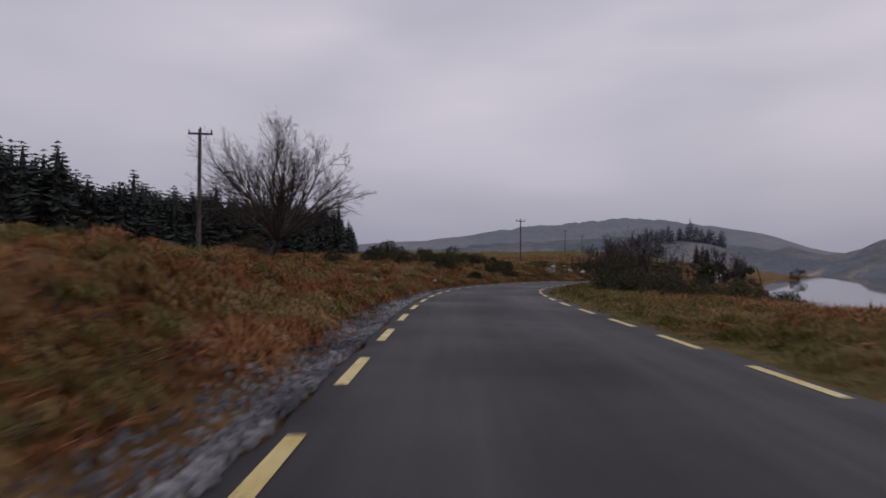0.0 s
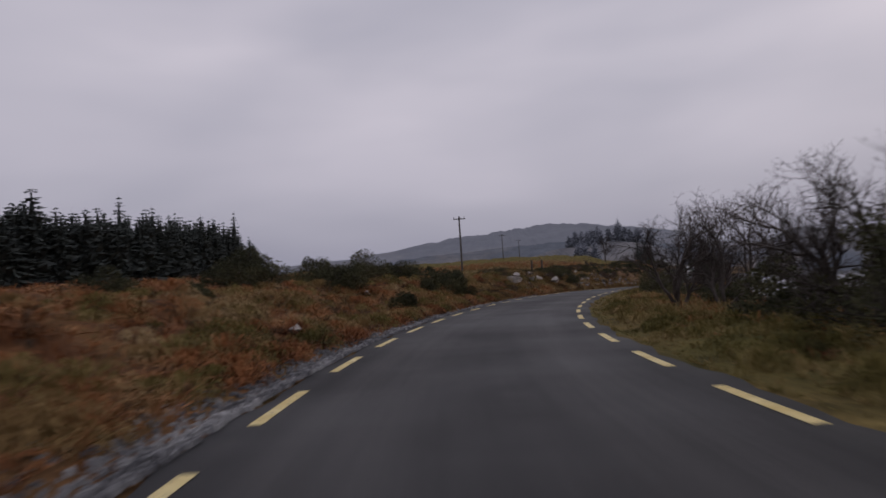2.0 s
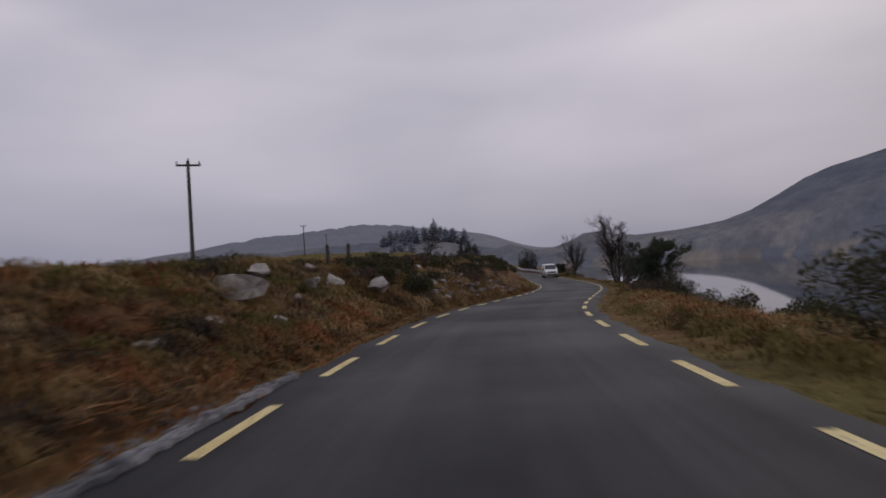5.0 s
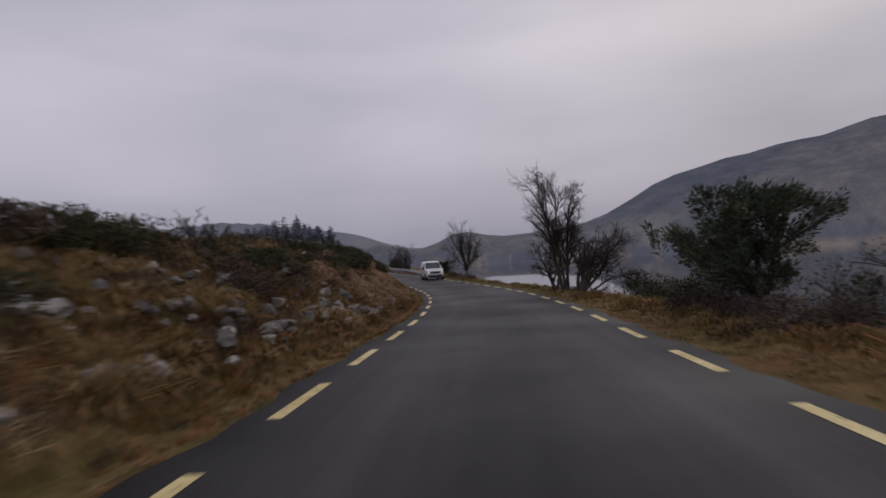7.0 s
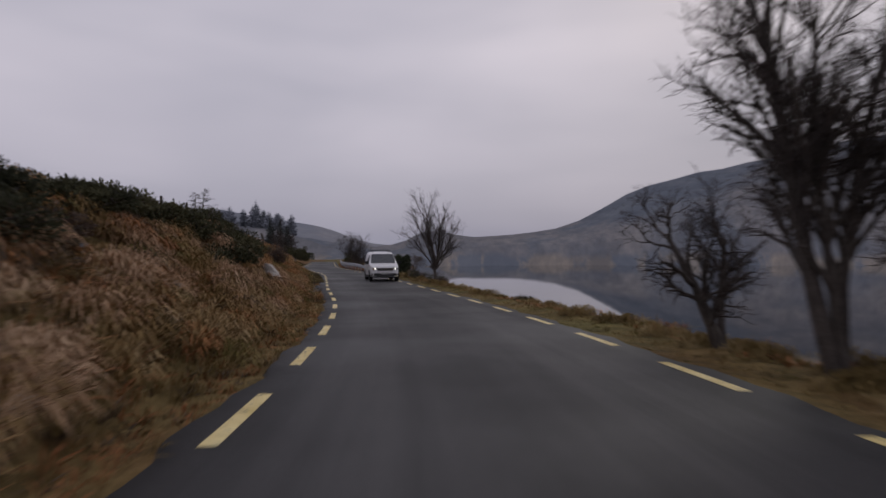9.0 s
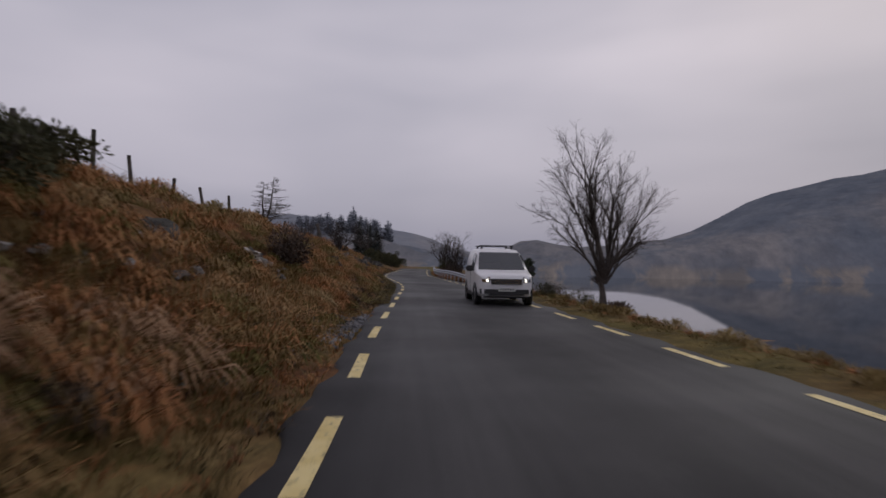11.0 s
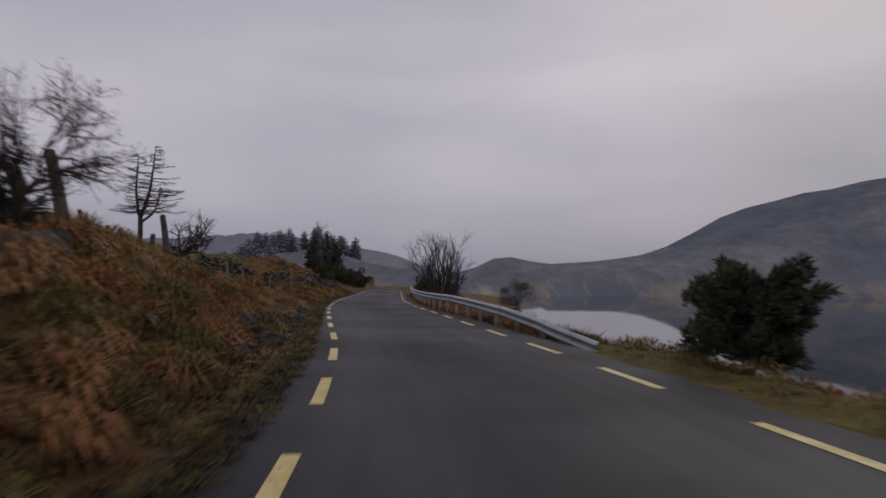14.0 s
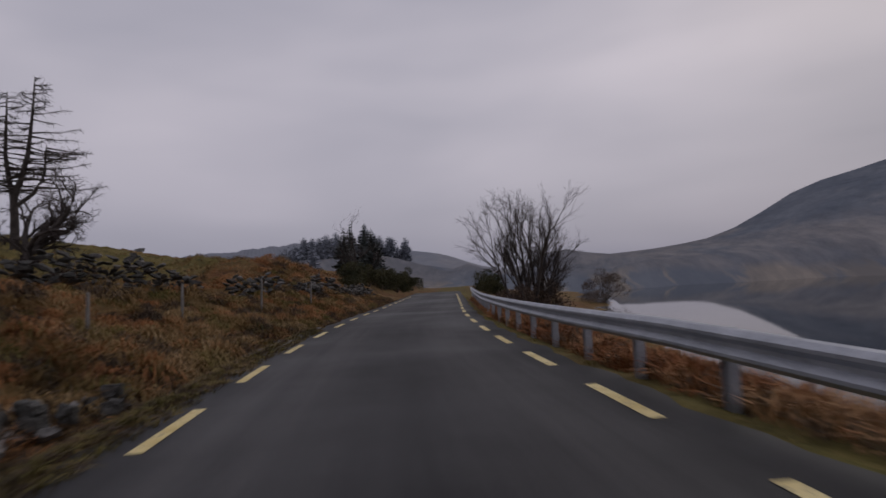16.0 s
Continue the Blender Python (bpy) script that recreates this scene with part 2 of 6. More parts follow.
def ground_z(x, y):
    x, y = np.atleast_1d(np.asarray(x, float)), np.atleast_1d(np.asarray(y, float))
    s, d = road_coords(x, y)
    base = np.interp(s, ROAD_S, ROAD_P[:, 2])
    foot, crest, high, beyond = (np.interp(s, BANK[:, 0], BANK[:, k]) for k in (1, 2, 3, 4))
    rough = wander(x, y, 3.1, 1.0) * 0.19 + wander(x, y, 9.0, 2.0) * 0.25 + (1.0 - 2.0 * np.abs(wander(x, y, 2.3, 4.0))) * 0.13
    # left: ditch, foot of the bank, crest, then the moor
    left = -0.12 * smooth(EDGE, EDGE + 0.5, d) + foot * smooth(EDGE + 0.4, EDGE + 1.1, d)
    left = left + (high - foot) * smooth(EDGE + 0.6, crest, d) + (beyond - high) * smooth(crest, crest + 25, d)
    left = left + rough * smooth(EDGE + 0.8, EDGE + 3.5, d) + wander(x, y, 45.0, 3.0) * 0.8 * smooth(16, 60, d)
    left = left + 2.2 * np.exp(-(((s - 186) / 7.0) ** 2 + ((d - 20) / 6.0) ** 2))
    # right: verge, slope to the water, bed of the lake
    verge, shore = (np.interp(s, SHORE[:, 0], SHORE[:, k]) for k in (1, 2))
    r = -d
    edge = shore + wander(x, y, 14.0, 5.0) * 0.06 * shore
    drop = WATER - base
    right = -0.10 * smooth(EDGE, EDGE + 0.5, r) + 0.06 * smooth(EDGE + 0.5, EDGE + 1.2, r)
    right = right + (drop - 0.02) * smooth(EDGE + verge * 0.35, edge, r) ** np.interp(s, [-40, 30, 55, 85, 100, 130, 145, 154, 160], [1.0, 0.75, 0.62, 0.8, 1.2, 1.0, 1.25, 1.05, 0.6]) - 1.6 * smooth(edge - 0.6, edge + 12, r)
    right = right + rough * 0.55 * smooth(EDGE + 0.4, EDGE + 3, r) * (1 - 0.7 * smooth(edge - 5, edge, r))
    near = np.where(d > 0, left, right)
    near = np.where(np.abs(d) < EDGE, -0.06, near) + base
    # the far land rises to the skyline
    hx, hy = x - HUB[0], y - HUB[1]
    far, az = np.hypot(hx, hy), np.degrees(np.arctan2(-hx, hy))
    tall, away = np.interp(az, SKYLINE[:, 0], SKYLINE[:, 1]), np.interp(az, SKYLINE[:, 0], SKYLINE[:, 2])
    bank = np.interp(az, FAR_SHORE[:, 0], FAR_SHORE[:, 1]) + wander(x, y, 70.0, 0.7) * 9
    wet = (d < 0) & (az < -19)
    top = np.tan(np.radians(tall)) * away + np.where(wet, -2.0, 3.5)
    start = np.where(wet, bank + 5, 0.42 * away)
    u = np.clip((far - start) / (away - start), 0, 1)
    rise = u ** np.where(wet, 1.12, 1.35)
    crag = (wander(x, y, 160.0, 1.5) * 0.03 + wander(x, y, 60.0, 0.4) * 0.022 + wander(x, y, 23.0, 0.9) * 0.018) * top
    hill = top * np.minimum(rise, 1) + crag * smooth(0.25, 0.8, u) - 14 * smooth(1.1, 1.6, far / away)
    dry = WATER + 0.9 * smooth(-4, 6, far - bank) + 4.5 * smooth(3, 60, far - bank) + wander(x, y, 30.0, 0.3) * 0.5 * smooth(10, 60, far - bank)
    # a low wooded knoll up the valley
    knoll = 15 * np.exp(-(((x - 78) / 62) ** 2 + ((y - 486) / 70) ** 2))
    return np.where(wet & (r > shore), near + (dry - near) * smooth(-12, 4, far - bank), near) + hill + knoll


# ---------------------------------------------------------------- ground
def spread(a, b, fine, reach, growth=1.16):
    mid = list(np.arange(a, b, fine))
    lo, hi, step = [a], [mid[-1]], fine
    while lo[-1] > a - reach:
        step *= growth
        lo.append(lo[-1] - step)
        hi.append(hi[-1] + step)
    return np.array(lo[:0:-1] + mid + hi[1:])


def mesh_from(name, verts, faces, material, smooth_shade=True):
    """A mesh of faces that all have the same number of corners."""
    me = bpy.data.meshes.new(name)
    verts, faces = np.asarray(verts, np.float32), np.asarray(faces, np.int32)
    n, k = faces.shape
    me.vertices.add(len(verts))
    me.vertices.foreach_set("co", verts.ravel())
    me.loops.add(n * k)
    me.loops.foreach_set("vertex_index", faces.ravel())
    me.polygons.add(n)
    me.polygons.foreach_set("loop_start", np.arange(0, n * k, k, dtype=np.int32))
    if material:
        me.materials.append(material)
    me.polygons.foreach_set("use_smooth", np.full(n, smooth_shade))
    me.update(calc_edges=True)
    me.validate()
    return me


def grid_faces(nx, ny):
    i = np.arange(nx * ny).reshape(ny, nx)
    return np.stack([i[:-1, :-1], i[:-1, 1:], i[1:, 1:], i[1:, :-1]], -1).reshape(-1, 4)


def cover(x, y, s, d):
    """What grows at a place: weights of rust bracken, straw grass and green grass, 0 to 1."""
    lean = np.interp(s, [-40, 20, 55, 68, 84, 104, 118, 130, 150, 160, 175, 205], [0.48, 0.46, 0.36, 0.0, -0.25, -0.25, -0.02, 0.26, 0.2, 0.0, -0.1, 0.1])
    lean = np.where(d > 14, lean + 0.15, lean)
    rust = np.clip(0.5 + 0.75 * wander(x, y, 6.5, 3.0) + 0.35 * wander(x, y, 1.9, 6.0) + lean, 0, 1)
    wide = np.interp(s, [-40, 55, 75, 240], [7.0, 6.5, 4.4, 4.4])
    verge = np.where(d < 0, 1 - smooth(wide - 1.5, wide + 1.5, -d), np.where(s > 0, 0.25 * (1 - smooth(3.3, 4.2, d)), 0))
    dry = np.where(d < 0, np.interp(s, [60, 70, 104, 114], [0.0, 0.4, 0.4, 0.0]), 0.0)
    green = np.clip(-dry + 0.35 * wander(x, y, 9.0, 8.0) - 0.12 + np.where(d < 0, 0.15, np.interp(s, [60, 80, 240], [0.0, 0.18, 0.05])) + 0.62 * verge, 0, 1)
    rust = np.where(d < 0, rust * 0.75 + dry * 0.6, rust)
    field = smooth(176, 184, s) * (1 - smooth(206, 218, s)) * smooth(10.5, 13, d)
    rust, green = rust * (1 - 0.85 * field), np.clip(green + 0.55 * field, 0, 1)
    return rust, 1 - rust, green


def moor_material():
    m, nt, b = nodes_of("moor_ground")
    vec = coords(nt)
    mid, fine = noise_fac(nt, vec, 1.3, 6.0, 0.7), noise_fac(nt, vec, 14.0, 5.0, 0.75)
    a_rust, a_green = nt.nodes.new("ShaderNodeAttribute"), nt.nodes.new("ShaderNodeAttribute")
    a_rust.attribute_name, a_green.attribute_name = "rust", "green"
    rust = ramp(nt, mid, [(0.3, (0.05, 0.026, 0.014)), (0.5, (0.10, 0.046, 0.022)), (0.72, (0.185, 0.09, 0.042))])
    straw = ramp(nt, mid, [(0.28, (0.05, 0.039, 0.016)), (0.5, (0.13, 0.093, 0.038)), (0.78, (0.215, 0.152, 0.07))])
    green = ramp(nt, mid, [(0.3, (0.034, 0.037, 0.011)), (0.7, (0.125, 0.112, 0.032))])
    col = mix(nt, a_rust.outputs["Fac"], straw, rust)
    col = mix(nt, a_green.outputs["Fac"], col, green)
    col = mix(nt, 1.0, col, ramp(nt, fine, [(0.32, (0.75, 0.75, 0.75)), (0.68, (1.75, 1.75, 1.75))]), 'MULTIPLY')
    nt.links.new(col, b.inputs["Base Color"])
    b.inputs["Roughness"].default_value = 0.95
    b.inputs["Specular IOR Level"].default_value = 0.1
    bump(nt, b, fine, 0.6, 0.06)
    return m


def hill_material(name, pale):
    """Moor, rock and woodland a long way off, tinted with haze; pale: share of haze colour mixed in."""
    m, nt, b = nodes_of(name)
    # bearing and distance from the middle of the drive, so that patches run down the slopes
    place, axes, polar = nt.nodes.new("ShaderNodeNewGeometry"), nt.nodes.new("ShaderNodeSeparateXYZ"), nt.nodes.new("ShaderNodeCombineXYZ")
    shift, away, turn, arc, run = (nt.nodes.new("ShaderNodeVectorMath"), nt.nodes.new("ShaderNodeVectorMath"), nt.nodes.new("ShaderNodeMath"), nt.nodes.new("ShaderNodeMath"), nt.nodes.new("ShaderNodeMath"))
    shift.operation, away.operation, turn.operation, arc.operation, run.operation = 'SUBTRACT', 'LENGTH', 'ARCTAN2', 'MULTIPLY', 'MULTIPLY'
    shift.inputs[1].default_value = (HUB[0], HUB[1], 0)
    arc.inputs[1].default_value, run.inputs[1].default_value = 450.0, 0.1
    nt.links.new(place.outputs["Position"], shift.inputs[0])
    nt.links.new(shift.outputs["Vector"], axes.inputs["Vector"])
    nt.links.new(shift.outputs["Vector"], away.inputs[0])
    nt.links.new(axes.outputs["X"], turn.inputs[0])
    nt.links.new(axes.outputs["Y"], turn.inputs[1])
    nt.links.new(turn.outputs[0], arc.inputs[0])
    nt.links.new(away.outputs["Value"], run.inputs[0])
    nt.links.new(arc.outputs[0], polar.inputs[0])
    nt.links.new(run.outputs[0], polar.inputs[1])
    steep = nt.nodes.new("ShaderNodeMath")
    steep.operation = 'MULTIPLY'
    steep.inputs[1].default_value = 1.1
    nt.links.new(axes.outputs["Z"], steep.inputs[0])
    nt.links.new(steep.outputs[0], polar.inputs[2])
    vec = polar.outputs[0]
    broad, mid, fine = noise_fac(nt, vec, 0.009, 5.0, 0.6, 0.3), noise_fac(nt, vec, 0.035, 6.0, 0.72), noise_fac(nt, vec, 0.16, 4.0, 0.7)
    # greyed and blued tones: distance haze put into the base colours
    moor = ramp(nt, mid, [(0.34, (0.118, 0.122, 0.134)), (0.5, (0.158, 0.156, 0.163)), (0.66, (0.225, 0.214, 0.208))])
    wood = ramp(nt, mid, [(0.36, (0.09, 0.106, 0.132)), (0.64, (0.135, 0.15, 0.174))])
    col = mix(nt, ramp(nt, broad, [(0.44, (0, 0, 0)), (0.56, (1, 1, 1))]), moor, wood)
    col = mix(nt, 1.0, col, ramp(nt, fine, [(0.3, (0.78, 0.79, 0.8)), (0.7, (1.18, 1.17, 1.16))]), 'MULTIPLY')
    low, lift = nt.nodes.new("ShaderNodeMapRange"), nt.nodes.new("ShaderNodeMath")      # rushes and dead grass on the low ground, in patches
    lift.operation = 'MULTIPLY_ADD'
    nt.links.new(noise_fac(nt, vec, 0.014, 4.0, 0.6), lift.inputs[0])
    lift.inputs[1].default_value = -12.0
    nt.links.new(axes.outputs["Z"], lift.inputs[2])
    nt.links.new(lift.outputs[0], low.inputs["Value"])
    low.inputs["From Min"].default_value, low.inputs["From Max"].default_value = -8.0, -10.5
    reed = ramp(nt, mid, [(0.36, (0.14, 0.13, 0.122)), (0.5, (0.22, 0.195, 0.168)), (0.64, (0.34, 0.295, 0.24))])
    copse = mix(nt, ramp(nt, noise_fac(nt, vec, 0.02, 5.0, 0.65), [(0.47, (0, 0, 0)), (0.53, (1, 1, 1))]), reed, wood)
    # the pale blue-grey share is more haze, mixed into the colour
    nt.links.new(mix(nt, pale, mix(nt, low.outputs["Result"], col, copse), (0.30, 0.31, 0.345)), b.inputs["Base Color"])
    b.inputs["Roughness"].default_value = 1.0
    b.inputs["Specular IOR Level"].default_value = 0.0
    return m


# HEAD, the farthest land, has more painted haze than HILL
MOOR, HILL, HEAD = moor_material(), hill_material("haze_tinted_hillside", 0.1), hill_material("haze_paled_hillside", 0.45)
gx, gy = spread(-26.0, 62.0, 0.42, 3400.0, 1.085), spread(-12.0, 214.0, 0.46, 3400.0, 1.085)
X, Y = np.meshgrid(gx, gy)
GZ = ground_z(X.ravel(), Y.ravel())
ground_faces = grid_faces(len(gx), len(gy))
ground_mesh = mesh_from("ground", np.stack([X.ravel(), Y.ravel(), GZ], 1), ground_faces, MOOR)
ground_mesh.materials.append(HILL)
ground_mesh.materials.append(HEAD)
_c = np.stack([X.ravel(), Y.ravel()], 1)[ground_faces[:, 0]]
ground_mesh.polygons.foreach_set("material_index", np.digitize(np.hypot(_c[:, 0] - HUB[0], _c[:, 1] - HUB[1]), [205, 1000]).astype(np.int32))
_s, _d = road_coords(X.ravel(), Y.ravel())
for _name, _w in zip(("rust", "straw", "green"), cover(X.ravel(), Y.ravel(), _s, _d)):
    ground_mesh.attributes.new(_name, 'FLOAT', 'POINT').data.foreach_set("value", _w.astype(np.float32))
ground = tagged(new("ground", ground_mesh), "boggy moorland with rusty bracken and straw grass", "ground", kind="structure")

# ---------------------------------------------------------------- lake
def water_material():
    m, nt, b = nodes_of("still_lake_water")
    b.inputs["Base Color"].default_value = (0.012, 0.015, 0.018, 1)
    b.inputs["Roughness"].default_value, b.inputs["IOR"].default_value = 0.03, 1.33
    b.inputs["Specular IOR Level"].default_value = 0.9
    vec = coords(nt, (1.0, 1.0, 1.0))
    bump(nt, b, noise_fac(nt, vec, 0.8, 3.0, 0.5, 0.4), 0.05, 0.02)
    return m


def build_lake():
    n = 48
    x, y = np.meshgrid(np.linspace(-10, 420, n), np.linspace(-330, 330, n))
    v = np.stack([x.ravel(), y.ravel(), np.full(n * n, WATER)], 1)
    return tagged(new("lake", mesh_from("lake", v, grid_faces(n, n), water_material())), "still grey lake mirroring the overcast sky", "lake", kind="structure")


build_lake()

# ---------------------------------------------------------------- road
def tarmac_material():
    m, nt, b = nodes_of("damp_tarmac")
    vec = coords(nt)
    fine, mid, broad = noise_fac(nt, vec, 60.0, 3.0, 0.8), noise_fac(nt, vec, 1.4, 5.0, 0.6), noise_fac(nt, vec, 0.25, 3.0, 0.5)
    col = ramp(nt, mid, [(0.3, (0.0125, 0.0122, 0.0132)), (0.7, (0.0245, 0.0237, 0.0248))])
    at = nt.nodes.new("ShaderNodeAttribute")     # 1 in the wheel tracks, where the stone is polished
    at.attribute_name = "track"
    along, aside, flat = nt.nodes.new("ShaderNodeAttribute"), nt.nodes.new("ShaderNodeAttribute"), nt.nodes.new("ShaderNodeCombineXYZ")
    along.attribute_name, aside.attribute_name = "along", "aside"
    nt.links.new(along.outputs["Fac"], flat.inputs[0])
    nt.links.new(aside.outputs["Fac"], flat.inputs[1])
    stretch = nt.nodes.new("ShaderNodeMapping")
    stretch.inputs["Scale"].default_value = (0.10, 2.6, 1.0)
    nt.links.new(flat.outputs[0], stretch.inputs["Vector"])
    streak = noise_fac(nt, stretch.outputs["Vector"], 1.0, 4.0, 0.6)      # long streaks worn by tyres
    col = mix(nt, at.outputs["Fac"], col, (0.042, 0.0405, 0.0412))
    col = mix(nt, 1.0, col, ramp(nt, streak, [(0.3, (0.62, 0.62, 0.63)), (0.5, (1.0, 1.0, 1.0)), (0.7, (1.35, 1.34, 1.32))]), 'MULTIPLY')
    col = mix(nt, 1.0, col, ramp(nt, fine, [(0.2, (0.6, 0.6, 0.6)), (0.8, (1.35, 1.35, 1.35))]), 'MULTIPLY')
    nt.links.new(col, b.inputs["Base Color"])
    nt.links.new(ramp(nt, broad, [(0.35, (0.55, 0.55, 0.55)), (0.65, (0.72, 0.72, 0.72))]), b.inputs["Roughness"])
    b.inputs["Specular IOR Level"].default_value = 0.22
    bump(nt, b, fine, 0.35, 0.006)
    return m


TARMAC = tarmac_material()
ROAD_ON = (ROAD_S > -38) & (ROAD_S < 236)


def build_road():
    s = ROAD_S[ROAD_ON]
    across = np.array([-EDGE - 0.12, -EDGE, -2.1, -1.7, -1.1, -0.5, 0, 0.5, 1.1, 1.7, 2.1, EDGE, EDGE + 0.12])
    camber = np.where(np.abs(across) > EDGE, -0.14, 0.03 - 0.012 * (across / EDGE) ** 2)
    track = [0, 0, 0.15, 0.7, 0.9, 0.2, 0.0, 0.15, 0.9, 0.8, 0.15, 0, 0]
    v = []
    for a in s:
        for k, d in enumerate(across):
            w = d + (0.06 * math.sin(a * 1.7 + d) + 0.05 * math.sin(a * 4.1) if abs(d) >= EDGE else 0)
            x, y, z = on_road(a, w)
            v.append((x, y, z + camber[k]))
    me = mesh_from("road", v, grid_faces(len(across), len(s)), TARMAC)
    me.attributes.new("track", 'FLOAT', 'POINT').data.foreach_set("value", np.tile(np.array(track, np.float32), len(s)))
    me.attributes.new("along", 'FLOAT', 'POINT').data.foreach_set("value", np.repeat(s, len(across)).astype(np.float32))
    me.attributes.new("aside", 'FLOAT', 'POINT').data.foreach_set("value", np.tile(across, len(s)).astype(np.float32))
    return tagged(new("road", me), "narrow damp grey tarmac road with worn wheel tracks", "road", kind="structure")


road = build_road()


def paint_material():
    m, nt, b = nodes_of("yellow_road_paint")
    vec = coords(nt)
    wear = noise_fac(nt, vec, 14.0, 5.0, 0.7)
    col = ramp(nt, noise_fac(nt, vec, 2.0, 3.0), [(0.3, (0.56, 0.42, 0.13)), (0.7, (0.78, 0.66, 0.32))])
    nt.links.new(mix(nt, ramp(nt, wear, [(0.34, (1, 1, 1)), (0.44, (0, 0, 0))]), col, (0.10, 0.09, 0.07)), b.inputs["Base Color"])
    b.inputs["Roughness"].default_value = 0.6
    return m


PAINT = paint_material()
DASH = 1.75
# s and the drift of the painter's pattern, in dashes
DRIFT_LEFT = np.array([(-40, 0), (6, 0), (20, -0.1), (29, -0.45), (42, -0.75), (52, -1.03), (76, -1.15), (86, -1.35), (98, -1.8), (110, -1.85), (126, -2.03), (240, -2.0)])
DRIFT_RIGHT = np.array([(-40, 0), (8, 0.05), (30, -0.1), (52, -0.15), (78, 0.1), (98, 0.2), (110, 0.2), (125, 0.3), (135, 0.38), (143, 0.6), (150, 0.8), (160, 0.96), (172, 1.08), (240, 1.1)])


def build_dashes():
    """Broken yellow edge lines: every dash a thin strip that follows the road."""
    run = np.arange(-34, 226, 0.25)
    for side, period, first, drift in ((1, 3.54, -0.14, DRIFT_LEFT), (-1, 3.26, -0.17, DRIFT_RIGHT)):
        phase = (run - first) / period - np.interp(run, drift[:, 0], drift[:, 1])
        for n in range(int(phase[0]) + 1, int(phase[-1])):
            mid = float(np.interp(n, phase, run))
            v = []
            for k in range(6):
                for w in (-0.07, 0.07):
                    a = mid + DASH * (k / 5 - 0.5)
                    half = half_at(a, side)
                    x, y, z = on_road(a, side * half + w)
                    v.append((x, y, z + 0.03 - 0.012 * (half / EDGE) ** 2 + 0.006))
            ob = new("edge_dash", mesh_from("edge_dash", v, grid_faces(2, 6), PAINT))
            ob.parent = road


build_dashes()


# ---------------------------------------------------------------- helpers for things
def part(name, me, parent, label=""):
    """A mesh as a part of a thing (or of a part)."""
    ob = new(name, me)
    ob.parent = parent
    return tagged(ob, label) if label else ob


def thing(name, place, label, category, group="", turn=0.0):
    ob = new(name)
    ob.matrix_world = pose(*place, 0, 0, turn)
    ob.empty_display_size = 0.2
    return tagged(ob, label, category, group)


def ground_at(s, d):
    x, y, _ = on_road(s, d)
    return float(x), float(y), float(ground_z([x], [y])[0])


def bm_mesh(name, bm, *materials, smooth_shade=False):
    me = bpy.data.meshes.new(name)
    bm.normal_update()
    bm.to_mesh(me)
    bm.free()
    for m in materials:
        me.materials.append(m)
    if smooth_shade:
        me.polygons.foreach_set("use_smooth", np.ones(len(me.polygons), bool))
    return me


def tubes(name, lines, material):
    """Polylines with radii as tapering tubes in one mesh. lines: (points n x 3, radii n, sides)."""
    V, F, base = [], [], 0
    for pts, radii, sides in lines:
        pts = np.asarray(pts, float)
        along = np.gradient(pts, axis=0)
        along /= np.linalg.norm(along, axis=1)[:, None] + 1e-9
        ref = np.where(np.abs(along[:, 2:3]) > 0.8, [[1.0, 0, 0]], [[0, 0, 1.0]])
        u = np.cross(along, ref)
        u /= np.linalg.norm(u, axis=1)[:, None] + 1e-9
        w = np.cross(along, u)
        a = np.arange(sides) * 2 * np.pi / sides
        ring = u[:, None] * np.cos(a)[None, :, None] + w[:, None] * np.sin(a)[None, :, None]
        V.append((pts[:, None] + ring * np.asarray(radii)[:, None, None]).reshape(-1, 3))
        n = len(pts)
        i = np.arange(n * sides).reshape(n, sides)
        j = np.roll(i, -1, 1)
        F.append(np.stack([i[:-1], j[:-1], j[1:], i[1:]], -1).reshape(-1, 4) + base)
        base += n * sides
    return mesh_from(name, np.concatenate(V), np.concatenate(F), material)


# ---------------------------------------------------------------- bare trees
def limb(rng, start, way, length, radius, wobble, lift, steps=6, taper=0.35):
    pts, p, w = [np.array(start, float)], np.array(start, float), np.array(way, float)
    for _ in range(steps):
        w = w + rng.normal(0, wobble, 3) + np.array([0, 0, lift])
        w /= np.linalg.norm(w)
        p = p + w * length / steps
        pts.append(p.copy())
    r = radius * np.linspace(1, taper, steps + 1)
    return np.array(pts), r, w


def grow(rng, start, way, length, radius, level, shape, out):
    """Adds a limb and, from it, thinner ones. shape: per level (count, length ratio, spread, wobble, lift)."""
    count, ratio, spread, wobble, lift = shape[level]
    pts, r, end = limb(rng, start, way, length, radius, wobble, lift, steps=(7, 5, 4, 3, 2)[min(level, 4)])
    out.append((level, pts, r))
    if level + 1 >= len(shape):
        return
    for k in range(count):
        u = rng.uniform(0.25, 1.0) if k < count - 1 else 1.0
        i = u * (len(pts) - 1)
        a = int(min(i, len(pts) - 2))
        p = pts[a] + (pts[a + 1] - pts[a]) * (i - a)
        w = pts[a + 1] - pts[a]
        w = w / np.linalg.norm(w)
        side = rng.normal(0, 1, 3)
        side -= side @ w * w
        side /= np.linalg.norm(side)
        w = w + side * spread * rng.uniform(0.6, 1.3)
        grow(rng, p, w / np.linalg.norm(w), length * ratio * rng.uniform(0.65, 1.15) * (1.15 - 0.35 * u), max(r[a] * 0.62, 0.004), level + 1, shape, out)


